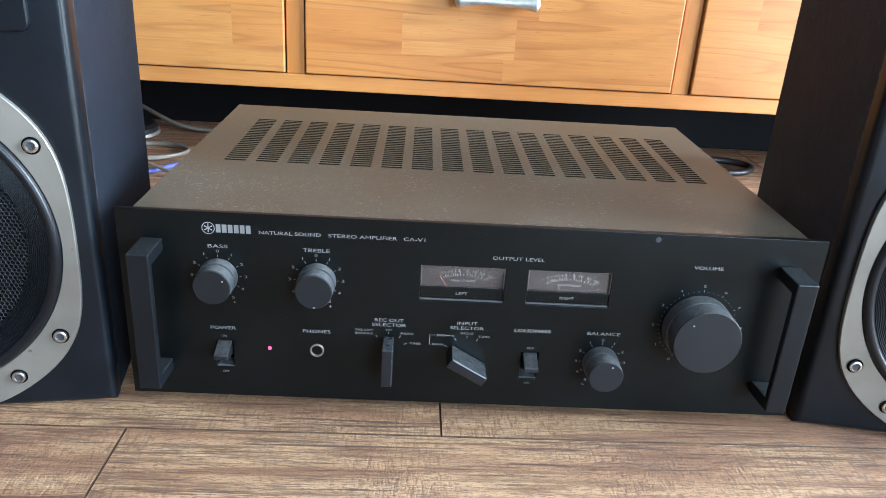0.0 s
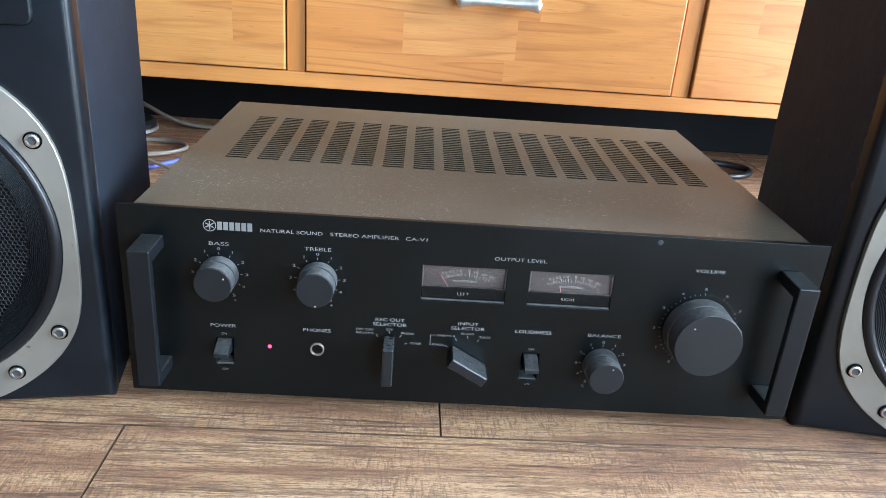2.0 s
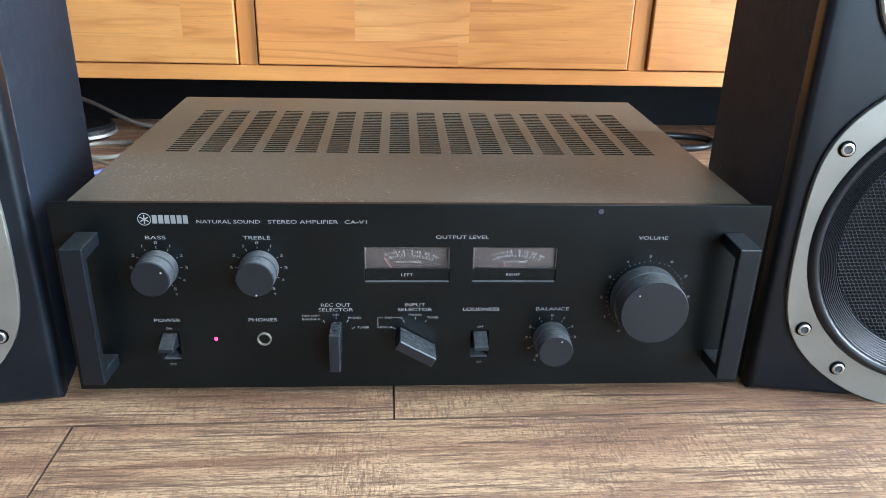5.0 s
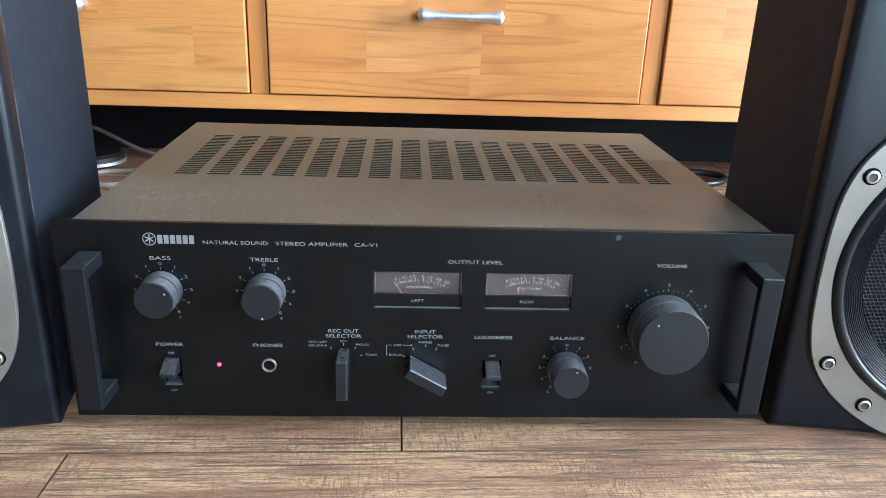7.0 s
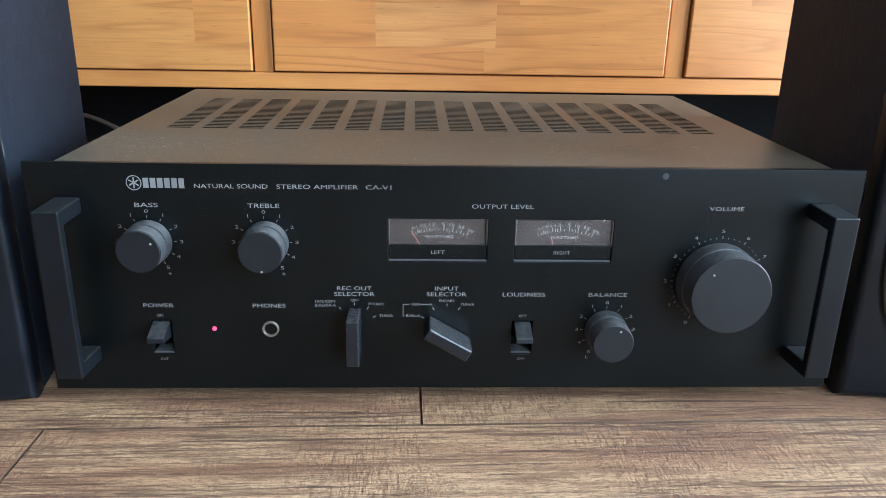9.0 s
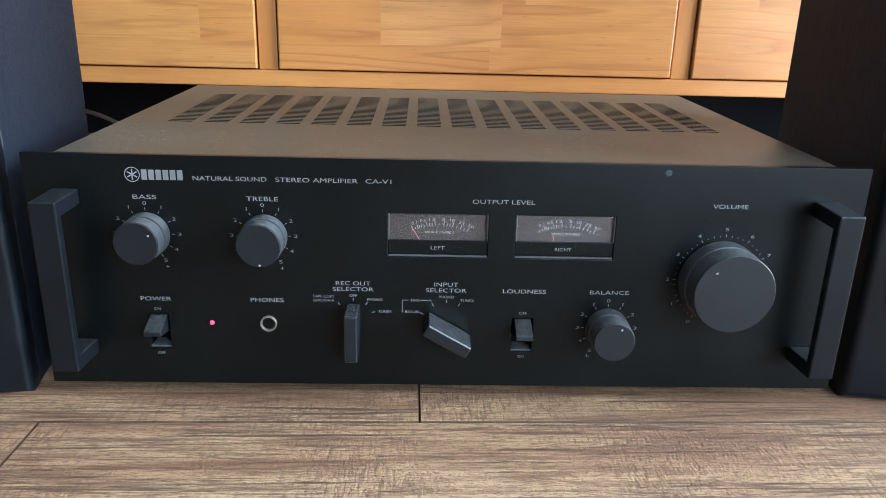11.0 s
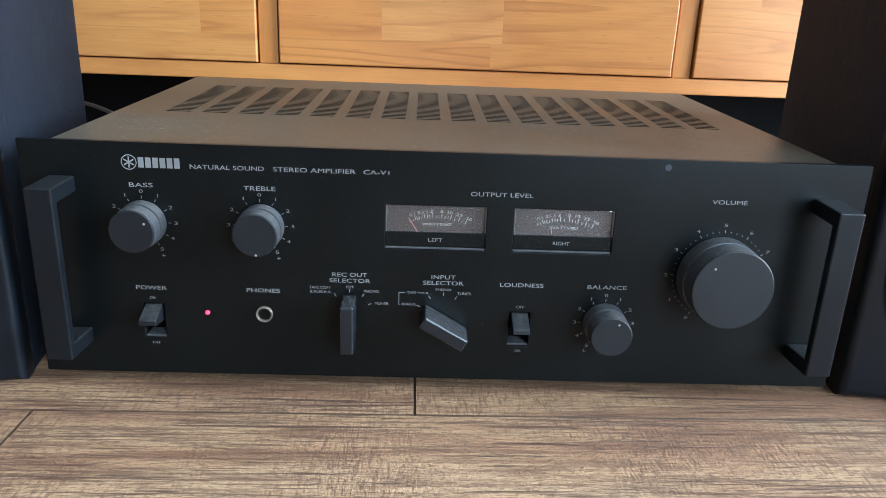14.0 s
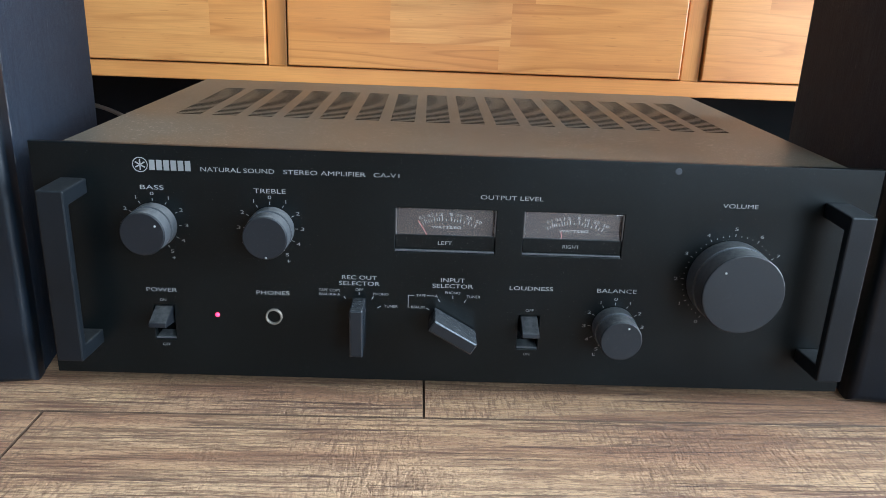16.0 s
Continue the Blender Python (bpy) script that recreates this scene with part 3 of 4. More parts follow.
# knobs
def knob(x, z, r, depth, dot_r, dot_turn):
    m = pose(x / 1000, 0, z / 1000)
    k = part("knob", lathe([(r + 0.0004, -0.0006), (r + 0.0004, -depth * 0.45), (r - 0.0008, -depth * 0.46), (r - 0.0008, -depth * 0.50), (r - 0.0001, -depth * 0.51), (r - 0.0002, -depth + 0.0008)], 72, m), KNOB_SIDE, amp, "round black knob with a dusty rim")
    crisp(k, 50)
    face = part("knob_face", lathe([(r - 0.0002, -depth + 0.0008), (r - 0.0004, -depth + 0.0003), (r - 0.0009, -depth), (0, -depth + 0.0001)], 72, m), KNOB, k)
    crisp(face, 18)
    a = radians(dot_turn)
    part("pointer_dot", lathe([(0.0007, -depth - 0.0001), (0, -depth - 0.0004)], 16, pose(x / 1000 + dot_r * math.sin(a), 0, z / 1000 + dot_r * math.cos(a))), PRINT, k)
    return k


knob(-174.2, 104.8, 0.0126, 0.0195, 0.0087, 57)
knob(-107.6, 104.6, 0.0126, 0.0195, 0.0112, 178)
knob(95.3, 49.8, 0.0124, 0.0215, 0.0087, 24)
knob(159.6, 82.0, 0.0237, 0.0252, 0.0174, -43)


def dial(x, z, r, numerals, step, digits, extra=()):
    """Ticks and numerals round a knob. numerals: (angle from the top, text)."""
    bm = bmesh.new()
    for a in step:
        t = radians(a)
        add_mark(bm, x + r * math.sin(t), z + r * math.cos(t), 0.42, 1.7, PY, a)
    part("tick_marks", bm, PRINT_DIM, front)
    bm = bmesh.new()
    for a, s in numerals:
        t = radians(a)
        add_text(bm, s, x + digits * math.sin(t), z + digits * math.cos(t), 2.1 if s != "1" else 0.5, 2.0, PY)
    for s, ex, ez in extra:
        add_text(bm, s, ex, ez, 2.0, 1.9, PY)
    part("numerals", bm, PRINT_DIM, front)


TONE = [(30 * k, str(abs(k))) for k in range(-5, 6)]
STEPS = [30 * k for k in range(-5, 6)]
dial(-174.2, 104.8, 14.8, TONE, STEPS, 18.2, [("+", -164.4, 85.2)])
dial(-108.2, 104.8, 14.8, TONE, STEPS, 18.2, [("+", -98.4, 85.2)])
dial(95.3, 49.8, 14.6, TONE, STEPS, 17.6, [("L", 85.6, 31.0)])
dial(160.6, 81.8, 27.6, [(-150 + 30 * k, str(k)) for k in range(0, 11)], [-150 + 30 * k for k in range(11)], 31.4)
bm = bmesh.new()
for k in range(41):
    if k % 4:
        a = -150 + 7.5 * k
        add_mark(bm, 160.6 + 27.2 * math.sin(radians(a)), 81.8 + 27.2 * math.cos(radians(a)), 0.45, 0.8, PY, a)
part("tick_marks", bm, PRINT_DIM, front)


# bar-shaped selector knobs
def selector(x, z, turn):
    m = pose(x / 1000, 0, z / 1000, 0, turn, 0)
    bm = box(-0.0037, 0.0041, -0.021, -0.0006, -0.0146, 0.0146, bevel=0.0008)
    bm.transform(m)
    k = part("selector_knob", bm, SELECTOR, amp, "narrow black bar-shaped selector knob")
    bm = box(-0.0028, 0.0032, -0.0212, -0.0208, -0.0138, 0.0138, bevel=0.0002)
    bm.transform(m)
    part("knob_face", bm, KNOB, k)
    return k


selector(-57.6, 49.2, 0)
selector(-2.0, 48.5, -60)


# rocker switches
def rocker(x, z0, z1, name):
    """A wedge-shaped lever that stands out of a rectangular hole, thrown upwards."""
    hw = 0.0050
    well = bmesh.new()
    xa, xb, za, zb = x / 1000 - 0.0062, x / 1000 + 0.0062, z0 / 1000, z1 / 1000
    add_box(well, xa - 0.001, xb + 0.001, 0.0135, 0.0145, za - 0.001, zb + 0.001)
    for a, b, c, d in ((xa - 0.001, xa - 0.0002, za - 0.001, zb + 0.001), (xb + 0.0002, xb + 0.001, za - 0.001, zb + 0.001)):
        add_box(well, a, b, 0.0041, 0.0135, c, d)
    for c, d in ((za - 0.001, za - 0.0002), (zb + 0.0002, zb + 0.001)):
        add_box(well, xa - 0.0001, xb + 0.0001, 0.0041, 0.0135, c, d)
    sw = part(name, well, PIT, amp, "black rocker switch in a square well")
    prof = [(0.010, zb - 0.0006), (0.000, zb - 0.0008), (-0.0125, zb - 0.0062), (-0.0128, zb - 0.0090), (0.000, zb - 0.0112), (0.010, zb - 0.0140)]
    bm = bmesh.new()
    rows = [[bm.verts.new((x / 1000 + s * hw, y, z)) for y, z in prof] for s in (-1, 1)]
    n = len(prof)
    for k in range(n):
        q = (k + 1) % n
        bm.faces.new((rows[0][k], rows[0][q], rows[1][q], rows[1][k]))
    for row in rows:
        bm.faces.new(row)
    bmesh.ops.recalc_face_normals(bm, faces=bm.faces)
    bmesh.ops.bevel(bm, geom=[e for e in bm.edges if e.calc_face_angle(0) > 0.3], offset=0.0004, segments=2, affect="EDGES", profile=0.5)
    part("lever", bm, KNOB, sw)
    part("sill", box(xa, xb, 0.0006, 0.0120, za + 0.0001, za + 0.0012, bevel=0.0003), KNOB_SIDE, sw)
    return sw


rocker(-173.0, 33, 55, "power_switch")
rocker(44.25, 33, 55, "loudness_switch")

# power lamp and headphone socket
part("power_lamp", lathe([(0.0013, 0.0), (0.0013, -0.0005), (0.0009, -0.0010), (0, -0.0012)], 24, pose(-0.1415, 0, 0.0500)), LED, amp, "small lit red power lamp", smooth=True)
jack = part("phones_socket", lathe([(0.0050, 0.0), (0.0050, -0.0014), (0.0047, -0.0018), (0.0042, -0.0018), (0.0038, -0.0012), (0.0036, 0.012)], 40, pose(-0.1080, 0, 0.0500)), NICKEL, amp, "nickel-plated headphone socket")
crisp(jack, 40)
part("socket_bore", lathe([(0.0036, 0.0004), (0.0035, 0.010), (0, 0.010)], 32, pose(-0.1080, 0, 0.0500)), PIT, jack)


# level meters
def meter(x0, word, word_x, word_w, needle):
    """A recessed window: printed scale behind clear plastic, and a black strip with the channel's name below."""
    x1 = x0 + 58
    mid = x0 + 30.5
    m = part("meter", box((x0 + 0.1) / 1000, (x1 - 0.1) / 1000, 0.0032, 0.0046, 0.1035, 0.1192), METER_FACE, amp, "recessed output level meter with a brown face")
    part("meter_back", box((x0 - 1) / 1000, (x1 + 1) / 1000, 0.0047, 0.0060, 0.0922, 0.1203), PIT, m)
    strip = part("name_strip", box((x0 + 0.1) / 1000, (x1 - 0.1) / 1000, 0.0012, 0.0046, 0.0945, 0.1033, bevel=0.0004), PANEL, m)
    part("lower_lip", box((x0 + 0.1) / 1000, (x1 - 0.1) / 1000, 0.0002, 0.0046, 0.0933, 0.0943, bevel=0.0003), KNOB_SIDE, m)
    part("lettering", add_text(bmesh.new(), word, word_x, 98.8, word_w, 2.1, 0.0009), PRINT, strip)
    pane = part("window_pane", box((x0 + 0.8) / 1000, (x1 - 0.8) / 1000, 0.0008, 0.0018, 0.1035, 0.1191, bevel=0.0004), GLASS, m)
    pane.visible_shadow = False
    # pale strips paint the highlight along the pane's side edges
    for a, b in ((x0 + 0.05, x0 + 0.75), (x1 - 0.75, x1 - 0.05)):
        part("pane_edge", box(a / 1000, b / 1000, 0.0004, 0.0031, 0.1034, 0.1190, bevel=0.0002), PANE_HIGHLIGHT, m)
    R, zc, yy = 41.0, 72.6, 0.0029
    bm = bmesh.new()
    heights = (2.0, 1.7, 3.1, 2.6, 2.4, 1.8, 3.2, 2.5, 2.3, 3.4, 1.8, 3.4, 2.0, 1.9, 3.3, 1.9, 3.3, 1.9, 3.2)
    spots = (-15.8, -14.0, -12.6, -11.6, -10.4, -8.9, -7.2, -5.6, -4.2, -2.4, 0.0, 2.9, 4.8, 6.6, 8.2, 10.6, 13.0, 15.0, 17.0)
    for h, s in zip(heights, spots):
        a = math.degrees(math.asin(s / R))
        rr = R - 2.2 + h / 2
        add_mark(bm, mid - 1.0 + rr * math.sin(radians(a)), zc + rr * math.cos(radians(a)), 0.42, h * 0.8, yy, a)
    part("tick_marks", bm, METER_PRINT, m)
    bm = bmesh.new()
    for s, at, w in (("0.1", -14.4, 3.4), ("0.5", -9.4, 3.6), ("1", -5.8, 0.5), ("2", -3.2, 2.1), ("5", 2.6, 2.0), ("10", 7.6, 2.9), ("25", 13.0, 3.9), ("50", 18.6, 3.9)):
        a = math.degrees(math.asin(at / (R + 2.8)))
        add_text(bm, s, mid - 1.0 + at, zc + (R + 2.1) * math.cos(radians(a)), w * 0.94, 1.7, yy, a * 0.8)
    part("numerals", bm, METER_PRINT, m)
    part("lettering", add_text(bmesh.new(), "WATTS/8Ω", mid - 1.0, 107.9, 17.0, 1.7, yy), METER_PRINT, m)
    at, low, tilt, size = needle
    part("needle", add_mark(bmesh.new(), mid + at, low, 0.4, size, 0.0026, tilt), NEEDLE, m)
    return m


meter(-37, "LEFT", -8.0, 8.2, (-14.6, 107.2, -32, 10.2))
meter(37, "RIGHT", 65.5, 9.8, (-8.0, 105.6, -12, 3.6))

# printing on the front panel: text, centre x, centre z, width, height
for s, x, z, w, h in (
    ("NATURAL SOUND", -125.5, 137.9, 41.0, 2.5), ("STEREO AMPLIFIER", -77.0, 137.9, 46.0, 2.5), ("CA-V1", -42.4, 137.9, 14.6, 2.5),
    ("BASS", -173.8, 126.6, 13.2, 2.5), ("TREBLE", -108.0, 126.6, 18.0, 2.5), ("OUTPUT LEVEL", 29.2, 127.2, 36.0, 2.5),
    ("VOLUME", 160.6, 126.8, 20.6, 2.5), ("POWER", -173.2, 65.0, 17.8, 2.5), ("PHONES", -108.2, 65.0, 19.4, 2.5),
    ("REC OUT", -57.4, 76.3, 20.4, 2.5), ("SELECTOR", -57.4, 72.6, 24.0, 2.5), ("INPUT", -2.4, 76.3, 14.2, 2.5), ("SELECTOR", -2.4, 72.6, 24.0, 2.5),
    ("LOUDNESS", 44.2, 72.6, 25.8, 2.5), ("BALANCE", 95.2, 72.6, 23.6, 2.5),
    ("ON", -173.0, 58.6, 3.7, 1.7), ("OFF", -173.0, 29.8, 4.6, 1.7), ("OFF", 44.2, 58.6, 4.8, 1.7), ("ON", 44.2, 29.8, 3.9, 1.7),
    ("TAPE COPY", -74.9, 67.9, 12.8, 1.7), ("B/AUX", -77.0, 65.3, 7.8, 1.7), ("A", -69.5, 65.3, 1.8, 1.7), ("OFF", -57.4, 68.6, 4.6, 1.7),
    ("PHONO", -44.6, 66.2, 9.0, 1.7), ("TUNER", -38.6, 58.6, 8.2, 1.7), ("TAPE", -20.9, 66.1, 5.6, 1.7), ("A", -11.8, 66.1, 1.8, 1.7),
    ("PHONO", -2.2, 68.4, 9.0, 1.7), ("TUNER", 10.2, 66.2, 8.2, 1.7), ("B/AUX", -22.4, 58.7, 8.4, 1.7),
):
    part("lettering", add_text(bmesh.new(), s, x, z, w, h, PY), PRINT if h > 2 else PRINT_DIM, front)

bm = bmesh.new()
for x, z, h, a in ((-57.5, 66.2, 1.9, 0), (-66.0, 63.4, 2.2, -30), (-49.6, 63.6, 2.2, 32), (-45.6, 58.0, 2.2, 60), (-2.0, 65.7, 1.9, 0), (-10.2, 63.3, 2.2, -30), (5.4, 63.4, 2.2, 32), (-16.6, 57.6, 2.2, -60)):
    add_mark(bm, x, z, 0.45, h, PY, a)
for x, z, w, h in ((-28.4, 62.3, 0.4, 8.0), (-26.6, 66.1, 3.2, 0.4), (-15.2, 66.1, 4.6, 0.4), (-27.9, 58.5, 0.6, 0.4)):
    add_mark(bm, x, z, w, h, PY)
arrow = [bm.verts.new((x / 1000, PY, z / 1000)) for x, z in ((-72.6, 64.6), (-70.9, 65.3), (-72.6, 66.0))]
bm.faces.new(arrow)
part("selector_marks", bm, PRINT_DIM, front)

# the maker's mark as plain shapes: a ring with three crossed bars, and a row of blocks
bm = bmesh.new()
n = 40
for k in range(n):
    a, b = math.tau * k / n, math.tau * (k + 1) / n
    bm.faces.new([bm.verts.new((-0.1793 + r * math.cos(t), PY, 0.1394 + r * math.sin(t))) for r, t in ((0.0038, a), (0.0043, a), (0.0043, b), (0.0038, b))])
for a in (0, 60, 120):
    add_mark(bm, -179.3, 139.4, 0.75, 6.2, PY - 0.00002 * a / 60, a)
part("emblem", bm, PRINT, front)
bm = bmesh.new()
for k in range(6):
    add_mark(bm, -172.7 + 3.95 * k, 139.4, 3.1, 5.8, PY)
part("maker_mark", bm, PRINT_DIM, front)
part("glue_spot", lathe([(0.0020, -0.00005), (0.0016, -0.00016), (0, -0.00018)], 11, pose(0.1222, 0, 0.1459)), RESIDUE, front)


# ---- loudspeakers ----
SW, SH, SD = 0.252, 0.44, 0.205


def plate_outline(n):
    """The woofer's trim plate: a wide ring, cut off straight at both sides."""
    pts = []
    for k in range(n):
        a = math.tau * k / n
        r = ((abs(math.cos(a)) / 0.1160) ** 16 + (1 / 0.1288) ** 16) ** (-1 / 16)
        pts.append((r * math.cos(a), r * math.sin(a)))
    return pts


def loudspeaker():
    """Origin: middle of the front's lower edge; the front looks to -y."""
    ob = thing("loudspeaker", "black bookshelf loudspeaker with a grey woofer ring on the floor", "loudspeaker", group="pair of loudspeakers")
    part("cabinet", box(-SW / 2, SW / 2, 0.016, SD, 0.0, SH, bevel=0.0012), VINYL, ob, "black wood-grain vinyl cabinet")
    bm = box(-SW / 2 - 0.0004, SW / 2 + 0.0004, 0.0, 0.0158, 0.0006, SH + 0.0004)
    rim = [e for e in bm.edges if all(v.co.y < 0.001 for v in e.verts)]
    bmesh.ops.bevel(bm, geom=rim, offset=0.0062, segments=5, affect="EDGES", profile=0.5)
    for side in (-1, 1):
        flat = max((f for f in bm.faces if f.normal.y * side > 0.99), key=lambda f: f.calc_area())
        edges = list(flat.edges)
        y = flat.verts[0].co.y
        bmesh.ops.delete(bm, geom=[flat], context="FACES_ONLY")
        hole = [bm.verts.new((0.1058 * math.cos(math.tau * k / 72), y, 0.1253 + 0.1058 * math.sin(math.tau * k / 72))) for k in range(72)]
        edges += [bm.edges.new((hole[k], hole[(k + 1) % 72])) for k in range(72)]
        bmesh.ops.triangle_fill(bm, edges=edges, use_beauty=True)
    bmesh.ops.recalc_face_normals(bm, faces=bm.faces)
    crisp(part("baffle", bm, BAFFLE, ob, "black painted baffle with rounded edges"), 30)
    # trim plate
    c, n = Vector((0, 0, 0.1253)), 96
    out = plate_outline(n)
    bm = bmesh.new()
    rows = []
    for grow, y in ((0.0, -0.0002), (0.0, -0.0036), (-0.0005, -0.0042)):
        rows.append([bm.verts.new((x * (1 + grow / 0.12), y, c.z + z * (1 + grow / 0.12))) for x, z in out])
    for r, y in ((0.1065, -0.0042), (0.106, -0.0038), (0.106, 0.012)):
        rows.append([bm.verts.new((r * math.cos(math.tau * k / n), y, c.z + r * math.sin(math.tau * k / n))) for k in range(n)])
    for a, b in zip(rows, rows[1:]):
        for k in range(n):
            bm.faces.new((a[k], a[(k + 1) % n], b[(k + 1) % n], b[k]))
    bmesh.ops.recalc_face_normals(bm, faces=bm.faces)
    ring = crisp(part("woofer_ring", bm, RING, ob, "satin grey metal woofer ring with pairs of hex screws"), 25)
    for q in range(4):
        for a in (34.5, 55.5):
            t = radians(90 * q + a)
            m = pose(0.1180 * math.cos(t), 0, 0.1253 + 0.1180 * math.sin(t))
            well = part("screw", lathe([(0.0056, -0.00475), (0.0052, -0.0049), (0.0044, -0.0048)], 28, m), PIT, ring)
            crisp(part("screw_head", lathe([(0.0043, -0.0046), (0.0043, -0.0064), (0.0038, -0.0068), (0.0028, -0.0068)], 28, m), STEEL, well, "zinc hex socket screw head"), 40)
            part("hex_socket", lathe([(0.0033, -0.00685), (0.0026, -0.0060), (0, -0.0058)], 6, m), KNOB_SIDE, well)
    mc = pose(0, 0, 0.1253)
    prof = [(0.1059, 0.000), (0.1056, -0.0050), (0.1040, -0.0072), (0.1015, -0.0076), (0.0990, -0.0060)]
    r, y = 0.0985, -0.0050
    while r > 0.0835:
        prof += [(r, y), (r - 0.0007, y + 0.0010), (r - 0.0012, y + 0.0006)]
        r, y = r - 0.0014, y + 0.0008
    prof += [(0.0828, y + 0.002)]
    crisp(part("cone_surround", lathe(prof, 96, mc), RUBBER, ob, "ridged black woofer surround"), 60)
    part("cone", lathe([(0.1055, 0.0154), (0.05, 0.0156), (0, 0.0157)], 64, mc), RUBBER, ob, smooth=True)
    # perforated bowl in front of the cone
    pitch, R = 0.0031, 0.0838
    verts, faces = [], []
    hexr = pitch / math.sqrt(3)
    rows_n = int(R / (pitch * 0.866)) + 1
    for j in range(-rows_n, rows_n + 1):
        for i in range(-32, 33):
            x, z = (i + 0.5 * (j % 2)) * pitch, j * pitch * 0.8660254
            if x * x + z * z > R * R:
                continue
            b = len(verts)
            for rad in (hexr, hexr * 0.70):
                for k in range(6):
                    px, pz = x + rad * math.cos(math.pi / 6 + k * math.pi / 3), z + rad * math.sin(math.pi / 6 + k * math.pi / 3)
                    q = min(1.0, (px * px + pz * pz) / (R * R))
                    verts.append((px, 0.0035 + 0.0105 * (1 - q) + (0.0006 if rad < hexr else 0), 0.1253 + pz))
            for k in range(6):
                faces.append((b + k, b + (k + 1) % 6, b + 6 + (k + 1) % 6, b + 6 + k))
    me = bpy.data.meshes.new("woofer_grille")
    me.from_pydata(verts, [], faces)
    me.materials.append(GRILLE)
    g = new("woofer_grille", me)
    g.parent = ob
    tagged(g, "black perforated metal bowl over the cone")
    # tweeter and level control, both high on the baffle
    mt = pose(-0.041, 0, 0.300)
    crisp(part("tweeter_ring", lathe([(0.059, -0.0002), (0.059, -0.0036), (0.0578, -0.0046), (0.040, -0.0046), (0.038, 0.002)], 64, mt), RING, ob, "satin grey tweeter ring"), 25)
    part("tweeter_dome", lathe([(0.0382, -0.001), (0.030, 0.004), (0.018, 0.002), (0.009, -0.003), (0, -0.004)], 48, mt), RUBBER, ob, smooth=True)
    ctl = part("control_plate", box(0.040, 0.106, -0.0035, -0.0002, 0.260, 0.360), BAFFLE, ob, "black level control plate")
    bm = bmesh.new()
    bm.from_mesh(ctl.data)
    up = [e for e in bm.edges if abs(e.verts[0].co.y - e.verts[1].co.y) > 0.002]
    bmesh.ops.bevel(bm, geom=up, offset=0.006, segments=5, affect="EDGES", profile=0.5)
    rim = [e for e in bm.edges if all(v.co.y < -0.003 for v in e.verts) and e.calc_face_angle(0) > 1.0]
    bmesh.ops.bevel(bm, geom=rim, offset=0.0015, segments=2, affect="EDGES", profile=0.5)
    bm.to_mesh(ctl.data)
    bm.free()
    return ob


def speaker_pose(corner, side, toe):
    """The pose that puts the inner lower front corner at that place. side: +1 stands right of the amplifier."""
    a = radians(toe)
    x = corner[0] + side * SW / 2 * math.cos(a)
    y = corner[1] - SW / 2 * math.sin(a)
    return pose(x, y, 0, 0, 0, -side * toe)


right_speaker = loudspeaker()
right_speaker.matrix_world = speaker_pose((0.2512, 0.0028), 1, 8.7)
left_speaker = copy_thing(right_speaker, speaker_pose((-0.2542, -0.0004), -1, 10.0))


# ---- drawer cabinet ----
FY = 0.572                                    # front plane of the drawers
ST = (-0.7635, -0.7395, -0.2285, -0.2045, 0.3080, 0.3320, 0.8440, 0.8680)
cab = thing("drawer_cabinet", "honey pine sideboard with three wide drawers and metal handles", "cabinet")
part("bottom_rail", box(ST[0], ST[7], FY + 0.004, FY + 0.028, 0.1270, 0.1478, bevel=0.0015), PINE_RAIL, cab)
part("top_rail", box(ST[0], ST[7], FY + 0.004, FY + 0.028, 0.3720, 0.3950, bevel=0.0015), PINE_RAIL, cab)
for a, b in zip(ST[0::2], ST[1::2]):
    part("stile", box(a, b, FY + 0.0045, FY + 0.028, 0.1479, 0.3719, bevel=0.0012), PINE_STILE, cab)
part("side_panel", box(ST[0], ST[0] + 0.02, FY + 0.0285, N - 0.016, 0.0, 0.395, bevel=0.001), PINE_STILE, cab)
part("side_panel", box(ST[7] - 0.02, ST[7], FY + 0.0285, N - 0.016, 0.0, 0.395, bevel=0.001), PINE_STILE, cab)
part("top_board", box(ST[0] - 0.01, ST[7] + 0.01, FY - 0.006, N - 0.016, 0.3952, 0.4180, bevel=0.003), PINE_RAIL, cab)
part("bottom_board", box(ST[0] + 0.021, ST[7] - 0.021, FY + 0.0285, N - 0.016, 0.1270, 0.1430), PINE_RAIL, cab)
part("back_board", box(ST[0] + 0.021, ST[7] - 0.021, N - 0.024, N - 0.0165, 0.1432, 0.3948), PINE_RAIL, cab)


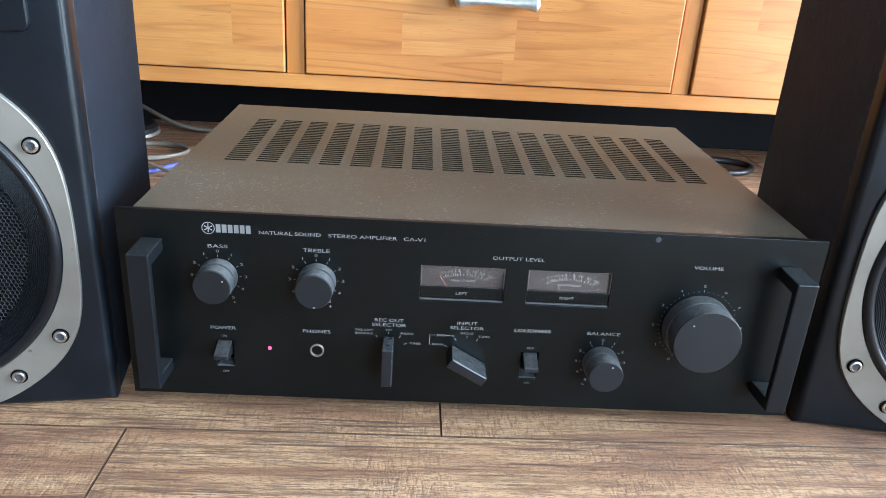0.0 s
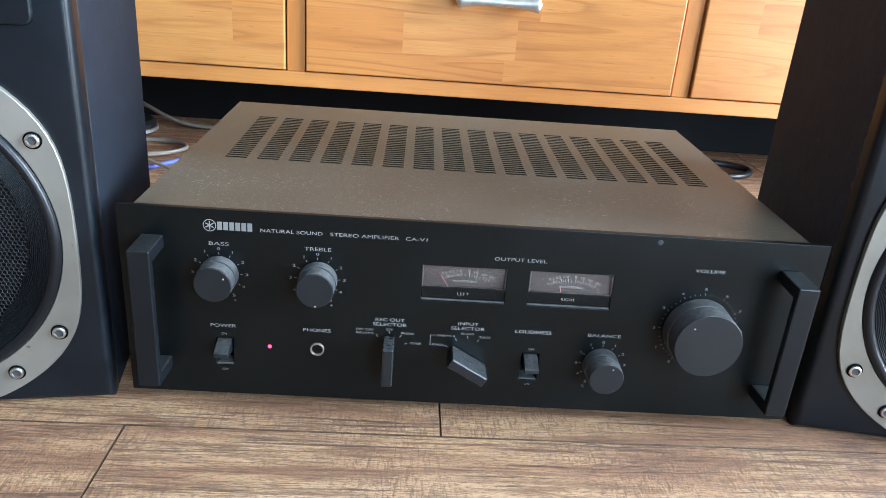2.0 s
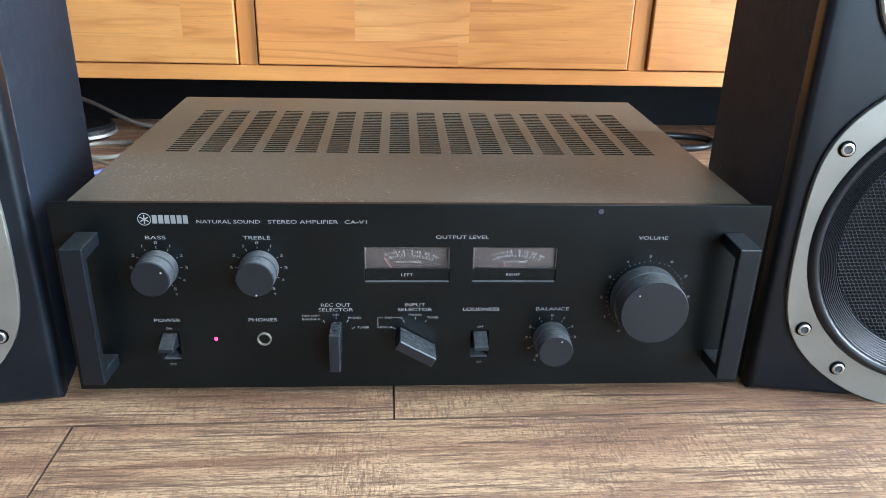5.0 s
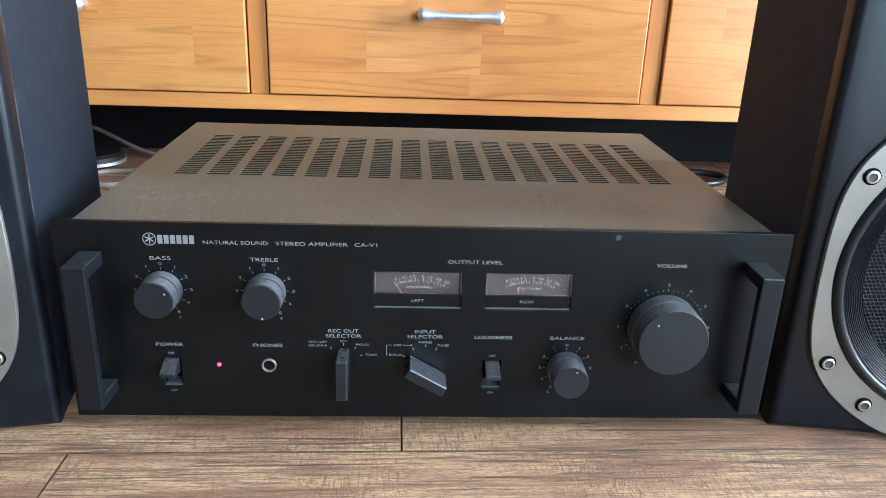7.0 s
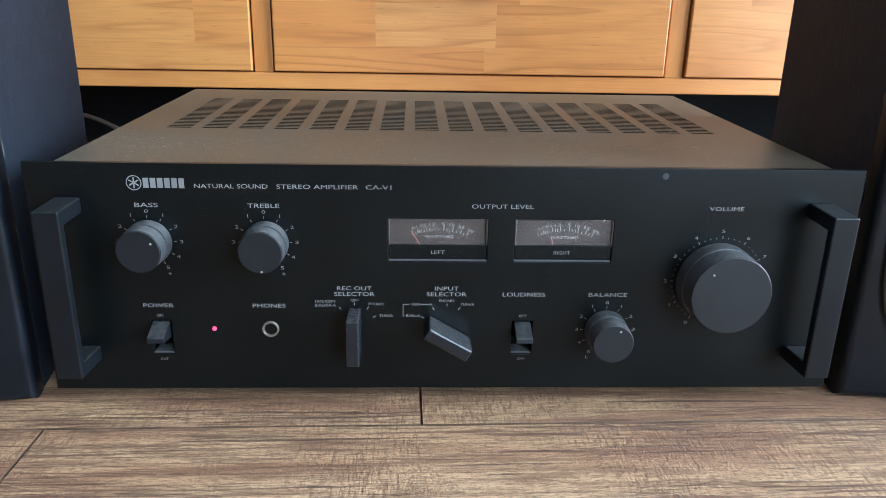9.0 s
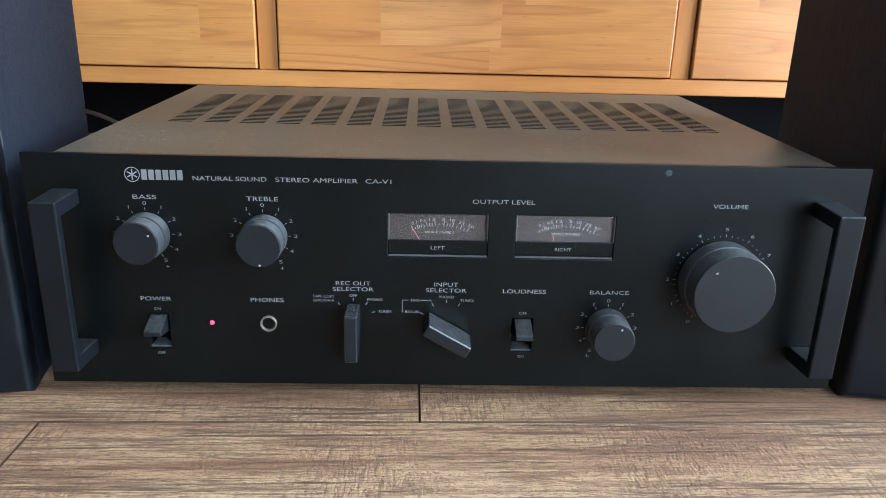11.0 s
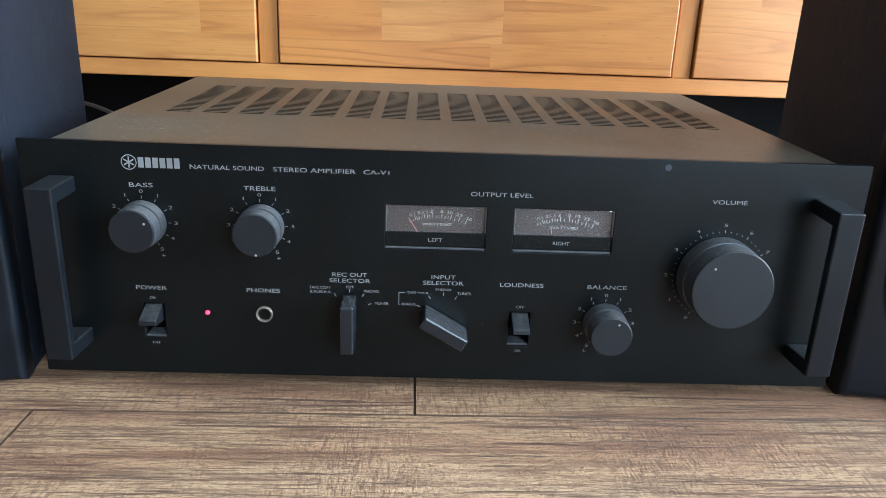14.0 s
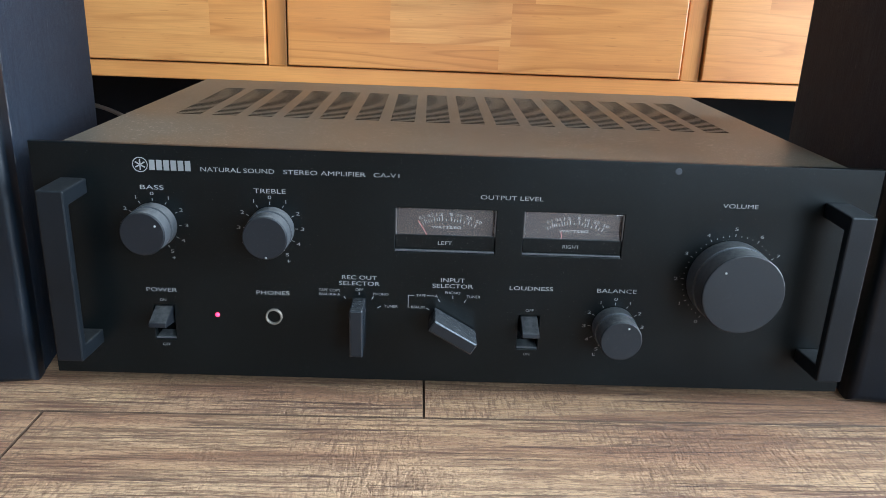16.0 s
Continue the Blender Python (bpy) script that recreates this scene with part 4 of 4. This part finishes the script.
def pull(x, z, parent):
    """A bone-shaped cast handle: thick at both ends, slim in the middle, on two studs."""
    bm = bmesh.new()
    n, seg, L = 28, 16, 0.057
    rows = []
    for k in range(n + 1):
        u = -1 + 2 * k / n
        e = abs(u)
        ry = 0.0048 + 0.0046 * e ** 2.2
        rz = 0.0052 + 0.0062 * e ** 2.4
        if e > 0.92:
            f = math.sqrt(max(0.0, 1 - ((e - 0.92) / 0.08) ** 2))
            ry, rz = ry * max(f, 0.02), rz * max(f, 0.02)
        sag = 0.004 * (1 - e * e)
        rows.append([bm.verts.new((x + u * L, FY - 0.0215 - sag + ry * math.cos(math.tau * q / seg), z + rz * math.sin(math.tau * q / seg))) for q in range(seg)])
    for a, b in zip(rows, rows[1:]):
        for q in range(seg):
            bm.faces.new((a[q], a[(q + 1) % seg], b[(q + 1) % seg], b[q]))
    bm.faces.new(rows[0][::-1])
    bm.faces.new(rows[-1])
    bmesh.ops.recalc_face_normals(bm, faces=bm.faces)
    h = part("handle", bm, ALU_HANDLE, parent, "satin cast metal bow handle", smooth=True)
    for s in (-1, 1):
        part("stud", lathe([(0.0065, 0.0), (0.0058, -0.010), (0.0062, -0.018)], 20, pose(x + s * 0.048, FY, z)), ALU_HANDLE, h, smooth=True)


ROWS = (0.1496, 0.1830, 0.2360, 0.2890, 0.3400, 0.3702)     # glue lines of the staves
JOINTS = {                                                   # end joints row by row
    "left": ((-0.47,), (-0.60, -0.30), (-0.42,), (-0.365,), (-0.55,)),
    "middle": ((0.068,), (-0.072, 0.082), (0.111,), (-0.02, 0.20), (0.10,)),
    "right": ((0.55,), (0.62,), (0.410, 0.70), (0.52,), (0.45,)),
}


def stave(x0, x1, z0, z1, parent, x_min, x_max):
    """One flush strip of the glued-up front; only the front's outer edges are rounded over."""
    bm = box(x0, x1, FY, FY + 0.020, z0, z1)
    outer = [e for e in bm.edges if all(v.co.y < FY + 0.001 for v in e.verts) and (
        all(abs(v.co.x - x_min) < 1e-5 for v in e.verts) or all(abs(v.co.x - x_max) < 1e-5 for v in e.verts)
        or all(abs(v.co.z - ROWS[0]) < 1e-5 for v in e.verts) or all(abs(v.co.z - ROWS[-1]) < 1e-5 for v in e.verts))]
    if outer:
        bmesh.ops.bevel(bm, geom=outer, offset=0.0016, segments=2, affect="EDGES", profile=0.5)
    return part("stave", bm, PINE_FACE, parent)


for side, a, b in (("left", ST[1], ST[2]), ("middle", ST[3], ST[4]), ("right", ST[5], ST[6])):
    a, b = a + 0.0022, b - 0.0022
    d = part("drawer", box(a + 0.006, b - 0.006, FY + 0.0202, FY + 0.240, 0.1540, 0.3500), PINE_RAIL, cab, "glued-up pine drawer")
    for z0, z1, cuts in zip(ROWS, ROWS[1:], JOINTS[side]):
        ends = [a, *cuts, b]
        for x0, x1 in zip(ends, ends[1:]):
            stave(x0, x1, z0, z1, d, a, b)
    pull((a + b) / 2, 0.2585, d)


# ---- cables on the floor behind the amplifier ----
def coil(cx, cy, r, z, turns, squash=1.0, wob=0.004, start=0.0):
    pts = []
    for k in range(int(turns * 12) + 1):
        a = start + math.tau * k / 12
        rr = r + wob * math.sin(3.1 * a)
        pts.append((cx + rr * math.cos(a), cy + rr * squash * math.sin(a), z + 0.0016 * k / 12))
    return pts


tagged(tube("white_cable", coil(-0.452, 0.660, 0.052, 0.003, 2.3, 0.9), 0.0025, CABLE_WHITE), "coiled white cable lying on the plank floor", "cable")
tagged(tube("grey_cable", [(-0.62, 0.84, 0.060), (-0.55, 0.82, 0.054), (-0.50, 0.80, 0.034), (-0.45, 0.79, 0.012), (-0.40, 0.80, 0.004), (-0.30, 0.81, 0.004), (-0.18, 0.80, 0.004)], 0.0034, CABLE_GREY), "grey mains cable hanging down to the floor", "cable")
tagged(tube("blue_cable", [(-0.47, 0.490, 0.004), (-0.45, 0.520, 0.004), (-0.425, 0.545, 0.004), (-0.40, 0.585, 0.004), (-0.372, 0.63, 0.004)], 0.0034, CABLE_BLUE), "short blue cable lying on the floor", "cable")
tagged(tube("beige_cable", [(-0.50, 0.600, 0.009), (-0.46, 0.590, 0.010), (-0.43, 0.575, 0.011), (-0.40, 0.548, 0.010), (-0.36, 0.530, 0.004)], 0.0026, CABLE_BEIGE), "beige cable crossing the blue one on the floor", "cable")
tagged(tube("black_cable", coil(0.465, 0.735, 0.055, 0.006, 1.2, 0.75, 0.003, 2.5), 0.0055, CABLE_BLACK), "thick black cable looped on the floor", "cable")
dish = thing("round_adapter", "low round black adapter with a silver rim on the floor", "adapter", pose(-0.535, 0.765, 0))
part("body", lathe([(0, 0), (0.050, 0.0), (0.054, 0.004), (0.054, 0.016), (0.049, 0.021), (0, 0.022)], 40, pose(0, 0, 0, 90, 0, 0)), CABLE_BLACK, dish)
crisp(part("rim", lathe([(0.0545, 0.003), (0.0565, 0.004), (0.0565, 0.009), (0.0545, 0.010)], 40, pose(0, 0, 0, 90, 0, 0)), ALU_HANDLE, dish))

# ---- floor ----
floor = tagged(part("floor", box(W, E, S, N, -0.05, -0.0065), SUBFLOOR), "limed oak plank floor with open grain", "floor", kind="structure")
PL, PW, GAP = 0.90, 0.150, 0.0005


def plank_mesh():
    """One plank, its upper edges chamfered, with its top at z = 0."""
    x, y, c = PL / 2 - GAP / 2, PW / 2 - 0.0003, 0.0006
    v = [(-x, -y, -0.006), (x, -y, -0.006), (x, y, -0.006), (-x, y, -0.006), (-x, -y, -0.0007), (x, -y, -0.0007), (x, y, -0.0007), (-x, y, -0.0007), (-x + c, -y + c, 0), (x - c, -y + c, 0), (x - c, y - c, 0), (-x + c, y - c, 0)]
    f = [(0, 1, 5, 4), (1, 2, 6, 5), (2, 3, 7, 6), (3, 0, 4, 7), (4, 5, 9, 8), (5, 6, 10, 9), (6, 7, 11, 10), (7, 4, 8, 11), (8, 9, 10, 11), (3, 2, 1, 0)]
    me = bpy.data.meshes.new("plank")
    me.from_pydata(v, [], f)
    me.materials.append(PLANK)
    me.materials.append(PLANK_EDGE)
    for k in range(8):
        me.polygons[k].material_index = 1
    return me


plank = plank_mesh()
rng = random.Random(5)
turn = Matrix.Translation((0, -0.0272, 0)) @ pose(0, 0, 0, 0, 0, 0.8)
for row in range(-20, 7):
    joint = {0: -0.017, -1: -0.2355}.get(row, rng.uniform(-0.45, 0.45))
    for k in range(-4, 4):
        x, y = joint + (k + 0.5) * PL, (row + 0.5) * PW
        if not W - 0.4 < x < E + 0.4 or not S - 0.07 < y - 0.027 < N + 0.07:
            continue
        p = new("plank", plank)
        p.parent = floor
        p.matrix_local = turn @ pose(x, y, 0)
